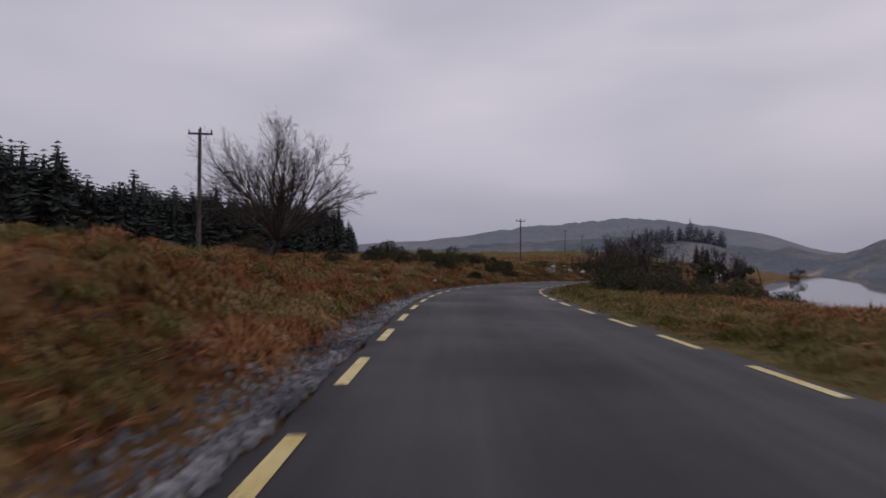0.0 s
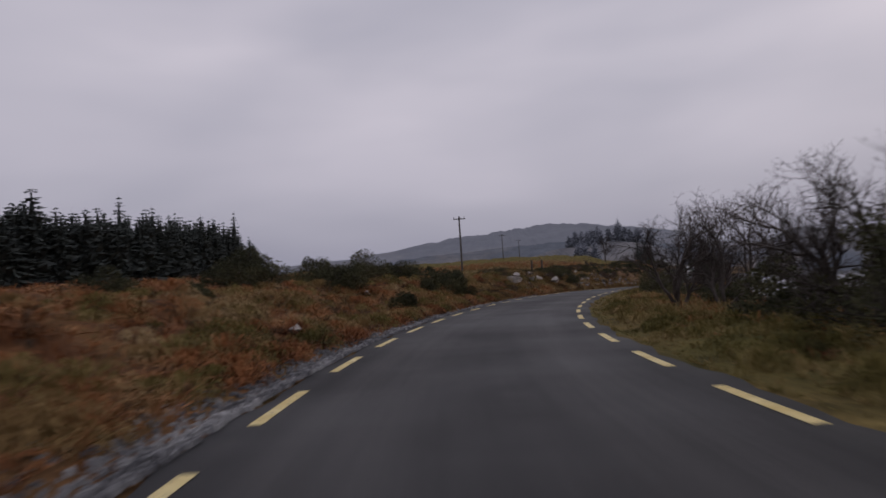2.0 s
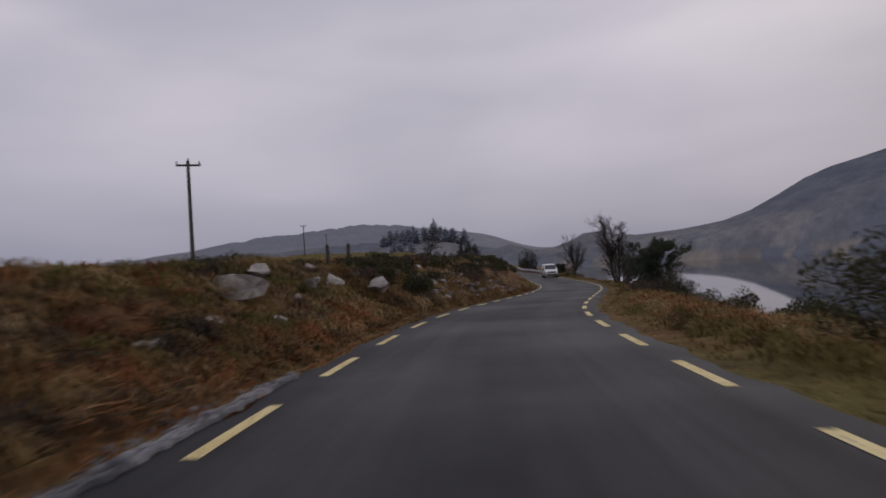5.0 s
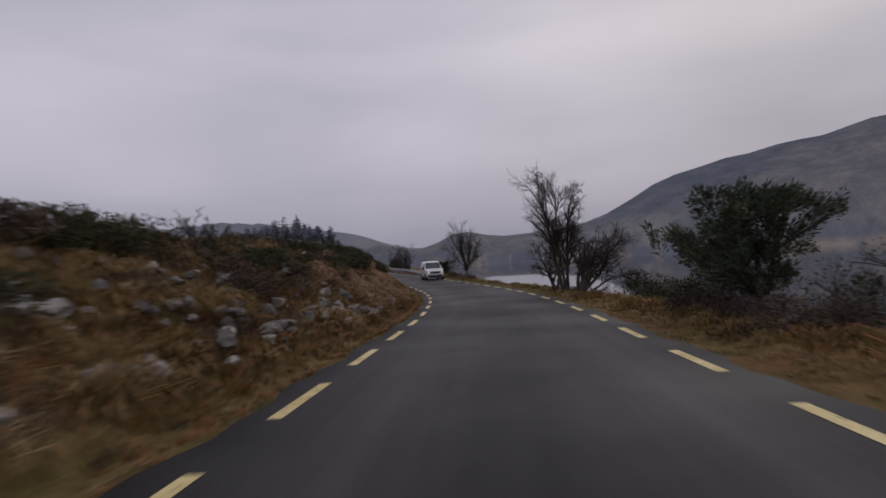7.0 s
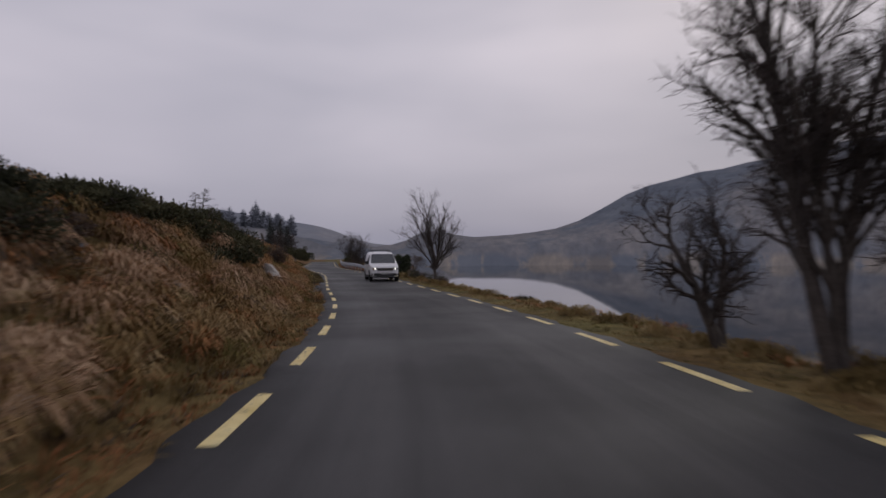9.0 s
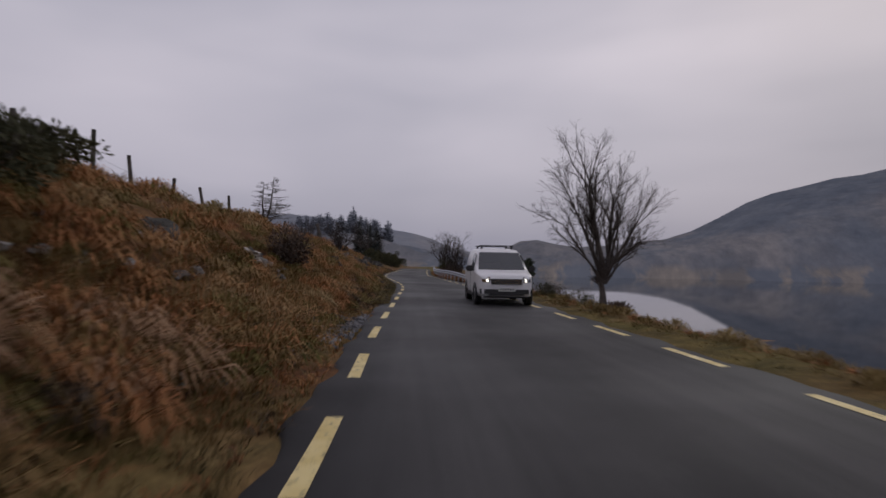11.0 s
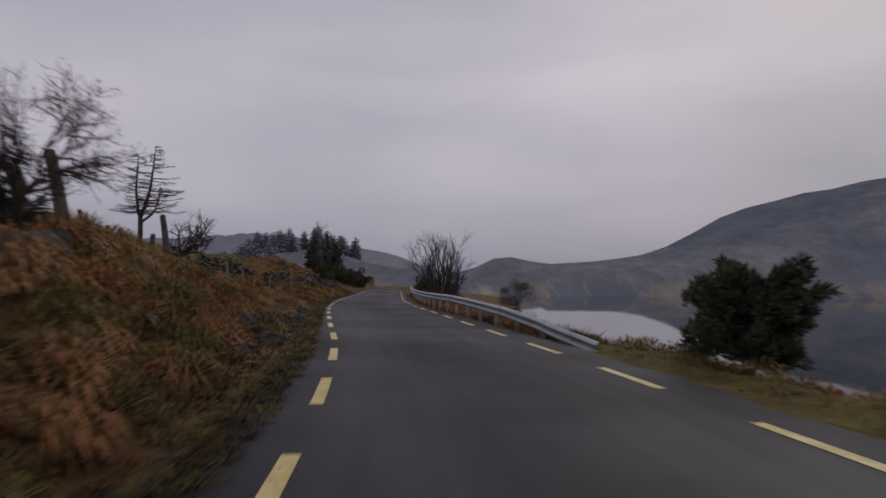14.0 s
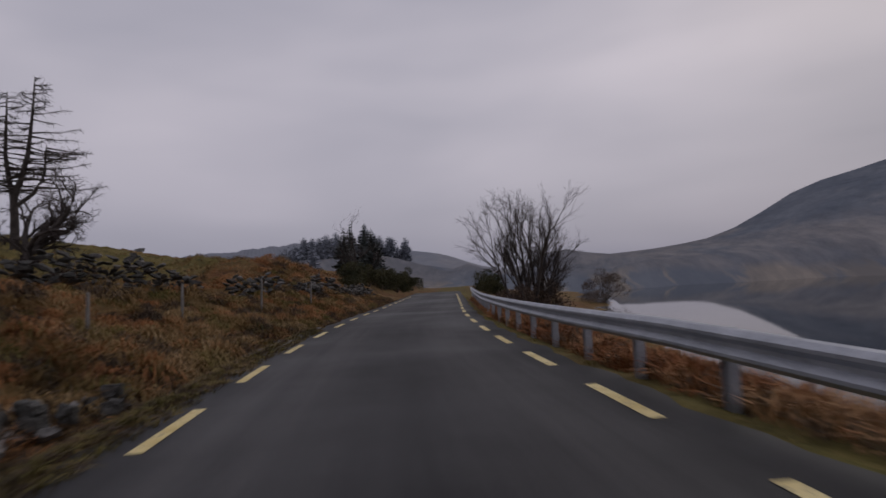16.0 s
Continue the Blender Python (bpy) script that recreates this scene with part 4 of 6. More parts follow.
for k in range(22):
    shrub(79 + k * 1.5 + _r.uniform(-0.5, 0.5), _r.uniform(5.2, 7.2), _r.uniform(1.0, 2.2), _r.uniform(0.4, 0.75), 320 + k, "low dark gorse and heather on the steep bank", HEATH if k % 3 == 0 else GORSE, dense=0.7)
for k, (s, d, w, h) in enumerate([(81.9, 4.7, 1.5, 1.0), (83.2, 5.6, 1.6, 0.9), (80.2, 6.2, 1.6, 0.8)]):
    shrub(s, d, w, h, 285 + k, "dark gorse bush at the foot of the bank", dense=1.2)
for k, (s, d, w, h) in enumerate([(110.6, 7.0, 1.6, 0.6), (111.8, 7.2, 1.5, 0.6), (113.2, 6.8, 1.6, 0.55), (115.0, 6.9, 1.7, 0.6), (117.0, 6.8, 1.7, 0.65), (118.6, 6.3, 1.9, 0.75), (120.2, 5.9, 1.9, 0.8), (119.4, 5.2, 1.5, 0.7), (121.6, 5.5, 1.6, 0.75), (123.4, 5.6, 1.6, 0.7), (125.4, 6.0, 1.8, 0.7), (117.6, 5.5, 1.3, 0.6), (109.6, 6.6, 1.4, 0.7)]):
    shrub(s, d, w, h, 345 + k, "dark gorse bush hanging on the steep bank", dense=1.2)
shrub(136.2, 5.2, 1.4, 1.25, 290, "dark brown leafless bush on the rocky bank", HEATH, name="scrub_bush", dense=1.2, twiggy=True)
shrub(127.5, 8.6, 0.9, 0.6, 291, "dark gorse bush on the rocky bank")
for k, (s, d, w, h) in enumerate([(183.0, 10.5, 1.4, 0.9), (186.0, 9.5, 1.2, 0.7), (173.5, 10.5, 1.2, 0.8)]):
    shrub(s, d, w, h, 295 + k, "scrubby dark bush against the stone wall", HEATH, name="scrub_bush")

# pines on the lake side
def pine(s, d, wide, high, seed, label, lean=0.15, low=2, boughs=20):
    rng = np.random.default_rng(seed)
    top = thing("pine_tree", ground_at(s, d), label, "tree", "lakeside pines")
    lines, V, F, base = [], [], [], 0
    trunk, r, _ = limb(rng, (0, 0, -0.1), (lean, 0, 1), high * 0.85, high * 0.03, 0.05, 0.02)
    tips = [(trunk[-1], np.array([0.1, 0, 1.0]))]
    for k in range(boughs):
        a = rng.uniform(0, 2 * np.pi)
        i = rng.integers(low, len(trunk))
        reach = wide * rng.uniform(0.2, 0.52) * (1.15 - 0.5 * i / len(trunk))
        way = np.array([math.cos(a), math.sin(a), rng.uniform(0.15, 0.7)])
        e = trunk[i] + way * reach
        lines.append((np.array([trunk[i], (trunk[i] + e) / 2 - [0, 0, 0.05], e]), [high * 0.013, high * 0.009, 0.007], 5))
        for u in (0.45, 0.65, 0.82, 1.0):
            for _ in range(3):
                tips.append((trunk[i] + (e - trunk[i]) * u + rng.normal(0, 0.06 * wide, 3) * [1, 1, 0.5], way + rng.normal(0, 0.5, 3) + [0, 0, 0.4]))
    for p, w in tips:          # needle sprays: a brush of thin leaves round a twig
        w = w / np.linalg.norm(w)
        n, L = 90, 0.10 * wide
        u = rng.uniform(0, 1, n)[:, None]
        out = rng.normal(0, 1, (n, 3))
        out /= np.linalg.norm(out, axis=1)[:, None]
        q = p + w * L * u * 1.4 + out * 0.03 * wide * (1 - 0.5 * u)
        along = out * 0.8 + w * 0.9
        along /= np.linalg.norm(along, axis=1)[:, None]
        side = np.cross(along, rng.normal(0, 1, (n, 3)))
        side /= np.linalg.norm(side, axis=1)[:, None]
        l = 0.12 * rng.uniform(0.6, 1.4, n)[:, None]
        V.append(np.stack([q, q + along * l * 0.5 + side * l * 0.12, q + along * l, q + along * l * 0.5 - side * l * 0.12], 1).reshape(-1, 3))
        F.append(np.arange(4 * n).reshape(-1, 4) + base)
        base += 4 * n
    part("trunk", tubes("trunk", [(trunk, r, 8)], BARK), top)
    part("limb_frame", tubes("limb_frame", lines, BARK), top)
    part("needle_crown", mesh_from("needle_crown", np.concatenate(V), np.concatenate(F), PINE, False), top)


pine(94.4, -5.7, 3.3, 3.1, 301, "spreading dark green pine leaning over the verge", -0.14, 2, 24)
pine(153.9, -4.6, 1.9, 1.55, 303, "small wind-shaped evergreen leaning over the lake verge", 0.25, 1, 30)
for k, (s, d, w, h) in enumerate([(91.4, -6.4, 2.8, 1.9), (89.2, -6.8, 2.4, 1.5), (93.4, -4.9, 2.4, 0.9), (95.6, -5.0, 2.0, 0.9), (91.0, -4.8, 2.2, 0.7)]):
    shrub(s, d, w, h, 310 + k, "tangled dark scrub under the lakeside pine", HEATH if k > 1 else GORSE, name="scrub_bush", dense=0.8, leaf=0.06, twiggy=True)
for k, (s, d, w, h) in enumerate([(151.4, -6.3, 1.7, 1.15), (148.6, -6.6, 2.2, 1.2), (149.8, -7.6, 1.6, 1.0), (156.4, -5.2, 1.2, 0.5)]):
    shrub(s, d, w, h, 320 + k, "dark evergreen bush on the lake bank", dense=0.8, leaf=0.06)
pine(83.0, -16.0, 1.5, 1.5, 304, "small flat-topped pine at the lake edge", 0.15, 1)


# ---------------------------------------------------------------- crash barrier
GALV = surface("galvanised_steel", [(0.3, (0.30, 0.32, 0.35)), (0.7, (0.46, 0.48, 0.52))], 2.0, 0.5, 0.75, fine=30.0, bump_strength=0.08)
TIMBER = surface("weathered_post_wood", [(0.3, (0.055, 0.048, 0.042)), (0.7, (0.14, 0.125, 0.11))], 4.0, 0.9, fine=40.0, bump_strength=0.6)


def barrier_line(s):
    """Distance to the right and height of the barrier's top edge."""
    d = np.interp(s, [154, 158, 164, 176, 200, 216], [-3.25, -2.95, -2.9, -2.95, -3.1, -3.4])
    return d, np.interp(s, [156, 159, 162, 166, 170, 216], [0.12, 0.39, 0.56, 0.67, 0.74, 0.74])


def build_barrier():
    top = thing("crash_barrier", (*on_road(160, -3)[:2], on_road(160, -3)[2]), "long galvanised steel crash barrier curving along the lake side", "guardrail")
    inv = top.matrix_world.inverted()
    # corrugated beam: outline across, from the top edge down
    profile = [(0.0, 0.0), (0.03, -0.012), (0.075, -0.055), (0.075, -0.085), (0.015, -0.135), (0.015, -0.175), (0.075, -0.225), (0.075, -0.255), (0.03, -0.298), (0.0, -0.31)]
    run = np.arange(156.0, 216, 0.5)
    V = []
    for s in run:
        d, h = barrier_line(s)
        for out, down in profile + [(o - 0.006, dn) for o, dn in profile[::-1]]:
            x, y, z = on_road(s, d + out, h + down)
            V.append(inv @ Vector((x, y, z)))
    k = 2 * len(profile)
    i = np.arange(len(run) * k).reshape(len(run), k)
    j = np.roll(i, -1, 1)
    F = np.stack([i[:-1], j[:-1], j[1:], i[1:]], -1).reshape(-1, 4)
    part("rail", mesh_from("rail", [tuple(v) for v in V], F, GALV, False), top)
    bm = bmesh.new()
    for side in (-1, 1):       # one channel post: web and two flanges
        bmesh.ops.create_cube(bm, size=1, matrix=Matrix.Translation((0.05 * side, 0, 0.32)) @ Matrix.Diagonal((0.012, 0.11, 1.0, 1)))
    bmesh.ops.create_cube(bm, size=1, matrix=Matrix.Translation((0, -0.05, 0.32)) @ Matrix.Diagonal((0.1, 0.012, 1.0, 1)))
    post = bm_mesh("post", bm, GALV)
    for s in np.arange(159, 215, 2.0):
        d, h = barrier_line(s)
        x, y, z = on_road(s, d - 0.08, 0)
        ob = part("post", post, top)
        t = math.atan2(np.interp(s, ROAD_S, ROAD_T[:, 1]), np.interp(s, ROAD_S, ROAD_T[:, 0]))
        ob.matrix_parent_inverse = inv
        ob.matrix_basis = Matrix.Translation((x, y, z + h - 0.84)) @ Matrix.Rotation(t, 4, 'Z')
    return top


build_barrier()


# ---------------------------------------------------------------- fence posts on the crest
def build_fence():
    top = thing("fence", ground_at(140, 9), "old wire fence with leaning weathered wooden posts on the bank", "fence")
    inv = top.matrix_world.inverted()
    rng = np.random.default_rng(8)
    meshes = []
    for k in range(4):
        bm = bmesh.new()
        r = rng.uniform(0.045, 0.065)
        rings = [[bm.verts.new((r * (1 + rng.uniform(-0.12, 0.12)) * math.cos(a), r * math.sin(a), z)) for a in np.arange(7) * 2 * np.pi / 7] for z in (-0.3, 0.4, 1.0, 1.32 + 0.05 * k)]
        for lo, hi in zip(rings, rings[1:]):
            for q in range(7):
                bm.faces.new((lo[q], lo[(q + 1) % 7], hi[(q + 1) % 7], hi[q]))
        bm.faces.new(rings[-1])
        meshes.append(bm_mesh("post", bm, TIMBER))
    tops = []
    for k, s in enumerate(np.arange(127, 178, 2.35)):
        s = s + rng.uniform(-0.5, 0.5)
        d = np.interp(s, [118, 140, 150, 160, 178], [10.2, 9.0, 8.2, 8.0, 11.5]) + rng.uniform(-0.25, 0.25)
        x, y, z = ground_at(s, d)
        ob = part("post", meshes[k % 4], top)
        ob.matrix_parent_inverse = inv
        m = Matrix.Translation((x, y, z)) @ Euler((rng.normal(0, 0.1), rng.normal(0, 0.1), rng.uniform(0, 6))).to_matrix().to_4x4()
        ob.matrix_basis = m
        tops.append(m)
    for h in (0.85, 0.5):
        pts = np.array([inv @ (m @ Vector((0, 0, h))) for m in tops])
        part("wire", tubes("wire", [(pts, [0.004] * len(pts), 3)], GALV), top)
    return top


build_fence()


def strainer(s, d, high, lean, seed, label):
    rng = np.random.default_rng(seed)
    top = thing("fence_post", ground_at(s, d), label, "fence post", "stout posts")
    pts, r, _ = limb(rng, (0, 0, -0.2), (lean, 0.05, 1), high + 0.2, 0.12, 0.03, 0, 5, 0.8)
    part("post_shaft", tubes("post_shaft", [(pts, r, 9)], TIMBER), top)
    cap = np.array([pts[-1], pts[-1] + (pts[-1] - pts[-2]) * 0.12])
    part("post_top", tubes("post_top", [(cap, [r[-1], 0.02], 9)], TIMBER), top)


strainer(166.6, 7.5, 1.9, -0.1, 1, "stout leaning weathered wooden post on the bank")
strainer(156.6, 6.8, 1.25, -0.15, 2, "stout leaning weathered wooden post on the bank")
PALE_WOOD = surface("bleached_stake_wood", [(0.3, (0.16, 0.15, 0.135)), (0.7, (0.30, 0.285, 0.26))], 4.0, 0.9, fine=40.0, bump_strength=0.5)
for k, (s, d, h) in enumerate([(169.0, 6.0, 1.05), (172.7, 6.0, 0.95), (175.8, 5.95, 0.9), (180.0, 5.8, 1.1), (186.5, 5.55, 1.2), (193.0, 5.2, 1.1)]):
    stake = thing("fence_stake", ground_at(s, d), "thin pale wooden stake in front of the stone wall", "fence post", "pale stakes")
    part("stake_shaft", tubes("stake_shaft", [(np.array([(0, 0, -0.2), (0.006 * k, 0.02, 0.5 * h), (0.012 * k, 0.03, h)]), [0.042, 0.04, 0.036], 7)], PALE_WOOD), stake)
    part("stake_top", tubes("stake_top", [(np.array([(0.012 * k, 0.03, h), (0.0125 * k, 0.03, h + 0.03)]), [0.036, 0.012], 7)], PALE_WOOD), stake)
strainer(170.5, 9.2, 1.5, 0.0, 3, "tall upright weathered wooden gate post")
strainer(87.7, 11.6, 1.5, 0.0, 4, "stout weathered wooden post behind the gorse")
strainer(87.9, 10.5, 1.45, 0.03, 5, "stout weathered wooden post behind the gorse")


# ---------------------------------------------------------------- poles
POLE = surface("pole_wood", [(0.3, (0.07, 0.062, 0.055)), (0.7, (0.15, 0.14, 0.13))], 3.0, 0.85, fine=30.0)
DARK = surface("dark_rubber", [(0.3, (0.012, 0.012, 0.013)), (0.7, (0.022, 0.022, 0.024))], 5.0, 0.6)


def utility_pole(s, d, high, seed, facing=0.0, scale=1.0):
    top = thing("utility_pole", ground_at(s, d), "wooden utility pole with a crossarm and insulators on the moor", "utility pole", "line of poles", facing)
    part("shaft", tubes("shaft", [(np.array([(0, 0, -0.4), (0, 0, high * 0.5), (0, 0, high)]), [0.14, 0.12, 0.10], 10)], POLE), top)
    bm = bmesh.new()
    bmesh.ops.create_cube(bm, size=1, matrix=Matrix.Translation((0, 0.12, high - 0.25)) @ Matrix.Diagonal((1.5, 0.1, 0.12, 1)))
    bmesh.ops.bevel(bm, geom=bm.edges[:], offset=0.01, segments=1)
    arm = part("crossarm", bm_mesh("crossarm", bm, POLE), top)
    for x in (-0.68, 0, 0.68):
        z = high - 0.19 if x else high
        part("insulator", tubes("insulator", [(np.array([(x, 0.12, z), (x, 0.12, z + 0.1), (x, 0.12, z + 0.13), (x, 0.12, z + 0.2)]), [0.02, 0.055, 0.04, 0.03], 8)], DARK), arm)
    return top


utility_pole(33.9, 19.1, 8.1, 1, 20)
utility_pole(90.4, 22.7, 7.0, 2, 5)
utility_pole(191.1, 45.4, 7.0, 3, 0)
utility_pole(227.9, 50.6, 7.4, 4, -10)


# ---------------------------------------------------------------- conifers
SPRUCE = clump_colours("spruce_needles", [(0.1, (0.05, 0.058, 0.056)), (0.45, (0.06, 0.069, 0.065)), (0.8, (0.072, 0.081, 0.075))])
# spruce needles paled and blued: distance haze painted into their colour
FAR_SPRUCE = clump_colours("haze_tinted_spruce_needles", [(0.1, (0.23, 0.246, 0.283)), (0.45, (0.25, 0.266, 0.303)), (0.8, (0.27, 0.286, 0.322))])


def conifer_mesh(rng, place, high, wide, whorls=22, arms=13, blunt=0.7):
    """Narrow drooping sprays in whorls, bent up at their ends, round a dense dark core: quads."""
    V = []
    for k in range(whorls):
        u = (k + rng.uniform(-0.3, 0.3)) / whorls
        z = high * (0.03 + 0.94 * u)
        reach = wide * 0.5 * max(1 - u, 0.02) ** blunt + 0.12
        a0 = rng.uniform(0, 6.28)
        n = max(5, int(arms * (1.15 - 0.7 * u)))
        for q in range(n):
            a = a0 + q * 6.283 / n + rng.uniform(-0.4, 0.4)
            L = reach * rng.uniform(0.45, 1.2)
            c, s_ = math.cos(a), math.sin(a)
            w = L * rng.uniform(0.10, 0.17) + 0.05
            droop = L * rng.uniform(-0.05, 0.8) * (1 - 1.5 * u)
            tilt = rng.uniform(-0.6, 0.6) * w
            V += [(0.05 * c, 0.05 * s_, z + 0.6 * high / whorls), (L * 0.62 * c - w * s_, L * 0.62 * s_ + w * c, z - droop + tilt), (L * c, L * s_, z - droop + rng.uniform(0.0, 0.3) * L), (L * 0.62 * c + w * s_, L * 0.62 * s_ - w * c, z - droop - tilt)]
    for q in range(5):         # inner boughs, steep and close to the stem
        a = q * 1.257 + rng.uniform(-0.3, 0.3)
        c, s_ = math.cos(a) * wide * 0.24, math.sin(a) * wide * 0.24
        V += [(c, s_, 0.0), (-s_ * 0.9 + c * 0.2, c * 0.9 + s_ * 0.2, 0.0), (-s_ * 0.05, c * 0.05, high * 0.9), (c * 0.05, s_ * 0.05, high * 0.9)]
    V += [(-0.04, 0, high * 0.88), (0, 0.04, high * 0.9), (0.02, 0, high * 1.04), (0.04, 0, high * 0.88)]
    return np.array(V) + np.array(place)


def wood(name, places, material, label, seed, blunt=0.7):
    rng = np.random.default_rng(seed)
    V = np.concatenate([conifer_mesh(rng, (x, y, float(z)), h, w, blunt=blunt) for (x, y, h, w), z in zip(places, ground_z([p[0] for p in places], [p[1] for p in places]))])
    F = np.arange(len(V)).reshape(-1, 4)
    return tagged(new(name, mesh_from(name, V, F, material, False)), label, "woodland", kind="stuff")


_r = np.random.default_rng(77)
plantation = []
for y in np.arange(26, 168, 1.25):
    for k in range(5):
        x = np.interp(y, [26, 60, 110, 150, 170], [-54, -58, -56, -60, -64]) - k * 2.4 + _r.uniform(-1.2, 1.2)
        h = np.interp(y, [26, 44, 57, 65, 105, 135, 155, 168], [13, 13.8, 13.2, 11.2, 12.0, 14.0, 13, 9]) * _r.uniform(0.74, 1.0) * (1.2 if _r.uniform() > 0.94 else 1.0)
        plantation.append((x, y + _r.uniform(-1, 1), h, _r.uniform(4.4, 6.8)))
wood("spruce_plantation", plantation, SPRUCE, "dark spruce plantation along the edge of the moor", 78, 0.62)
# spruces far down the valley
far_trees = []
for cx, cy, n, spread_, h in ((98, 478, 18, 9, 13), (63, 470, 13, 7, 12)):
    for _ in range(n):
        far_trees.append((cx + _r.normal(0, spread_), cy + _r.normal(0, 12), h * _r.uniform(0.6, 1.1), h * 0.75))
far_trees.append((90.5, 487, 19, 9))
far_trees += [(47 + _r.normal(0, 3), 362 + _r.normal(0, 5), _r.uniform(9, 12), 9.0) for _ in range(5)]
wood("far_wood", far_trees, FAR_SPRUCE, "grey-green conifers along the far valley, paled with painted haze", 79, 0.5)


# roadside trees where the road runs out of sight
for k, (s, d, h, w) in enumerate([(238, 8, 6.5, 4.2), (246, 10, 8.0, 4.5), (233, 10.5, 5.5, 4.0), (254, 13, 9.0, 4.4), (262, 9, 7.0, 4.0)]):
    x, y, z = ground_at(s, d)
    rng = np.random.default_rng(900 + k)
    top = thing("spruce_tree", (x, y, z), "dark spruce beside the far end of the road", "tree", "far roadside spruces")
    V = conifer_mesh(rng, (0, 0, 0), h, w, 24, 14)
    part("needle_crown", mesh_from("needle_crown", V, np.arange(len(V)).reshape(-1, 4), SPRUCE, False), top)
    part("trunk", tubes("trunk", [(np.array([(0, 0, -0.2), (0, 0, h * 0.5), (0, 0, h * 0.9)]), [0.16, 0.1, 0.03], 7)], BARK), top)
bare_tree(228.0, 8.5, [(0, 0, (0, 0, 1), 4.4, 0.14), (0.1, 0, (0.5, 0, 1), 3.2, 0.1), (0, 0, (-0.5, 0.1, 1), 3.2, 0.1)], GNARL, 71, "leafless tree beside the far end of the road")
for k, (s, d, w, h) in enumerate([(222, 6.5, 4.0, 2.6), (228, 5.5, 4.0, 2.8), (235, 5.0, 4.0, 3.0), (216, 7.0, 3.0, 2.0), (243, 4.6, 4.0, 3.0), (252, 4.4, 4.5, 3.2), (210, 6.2, 2.2, 1.3), (226, -6.5, 4.0, 2.6), (236, -6.0, 4.0, 2.8)]):
    shrub(s, d, w, h, 910 + k, "dark evergreen hedge bush beside the far road", name="hedge_bush", leaf=0.16)

# ---------------------------------------------------------------- rocks
ROCK = surface("lichened_rock", [(0.28, (0.07, 0.068, 0.065)), (0.5, (0.19, 0.18, 0.17)), (0.72, (0.38, 0.36, 0.33))], 2.2, 0.9, fine=24.0, bump_strength=0.7, bump_distance=0.03)
PALE = surface("pale_boulder", [(0.28, (0.16, 0.145, 0.13)), (0.5, (0.38, 0.345, 0.31)), (0.72, (0.58, 0.54, 0.49))], 2.0, 0.9, fine=24.0, bump_strength=0.6, bump_distance=0.03)
SLATE = surface("dark_wet_rock", [(0.3, (0.04, 0.039, 0.036)), (0.55, (0.085, 0.082, 0.074)), (0.78, (0.17, 0.162, 0.148))], 2.6, 0.75, fine=26.0, bump_strength=0.8, bump_distance=0.03)


def rock_mesh(name, seed, material, subdivisions=2, squash=0.65, rough=0.28):
    rng = np.random.default_rng(seed)
    bm = bmesh.new()
    bmesh.ops.create_icosphere(bm, subdivisions=subdivisions, radius=0.5)
    cuts = [(Vector(rng.normal(0, 1, 3)).normalized(), rng.uniform(0.2, 0.36)) for _ in range(11)]
    off = Vector(rng.uniform(-50, 50, 3))
    for v in bm.verts:
        p = v.co.copy()
        for n, dist in cuts:
            h = p.dot(n) - dist
            if h > 0:
                p -= n * h
        p *= 1 + rough * noise.noise(v.co * 3 + off) + 0.4 * rough * noise.noise(v.co * 8 + off)
        p.z *= squash
        v.co = p
    return bm_mesh(name, bm, material)


def crag_mesh(name, seed, material):
    """A ledged, angular block of bedrock."""
    rng = np.random.default_rng(seed)
    bm = bmesh.new()
    bmesh.ops.create_cube(bm, size=1.0)
    bmesh.ops.subdivide_edges(bm, edges=bm.edges[:], cuts=6, use_grid_fill=True)
    off = Vector(rng.uniform(-50, 50, 3))
    cuts = [(Vector(rng.normal(0, 1, 3)).normalized(), rng.uniform(0.36, 0.52)) for _ in range(8)]
    for v in bm.verts:
        p = v.co.copy()
        for n, dist in cuts:
            h = p.dot(n) - dist
            if h > 0:
                p -= n * h
        layer = math.floor((p.z + 0.12 * p.x) * 5)
        step = noise.noise(Vector((layer * 3.7, off.x, off.y)))
        p.x *= 1 + 0.28 * step
        p.y *= 1 + 0.28 * noise.noise(Vector((layer * 2.3, off.y, off.z)))
        v.co = p + Vector((noise.noise(p * 4 + off), noise.noise(p * 4 - off), 0.6 * noise.noise(p * 5 + off))) * 0.09
    return bm_mesh(name, bm, material)


def place_rock(me, s, d, size, rng, label, group, name="boulder", sink=0.25, lift=0.0):
    x, y, z = ground_at(s, d)
    ob = new(name, me)
    ob.matrix_world = pose(x, y, z + size * (0.32 - sink) + lift, rng.uniform(-15, 15), rng.uniform(-15, 15), rng.uniform(0, 360)) @ Matrix.Diagonal((size * rng.uniform(0.9, 1.3), size * rng.uniform(0.7, 1.0), size, 1))
    return tagged(ob, label, "rock", group)


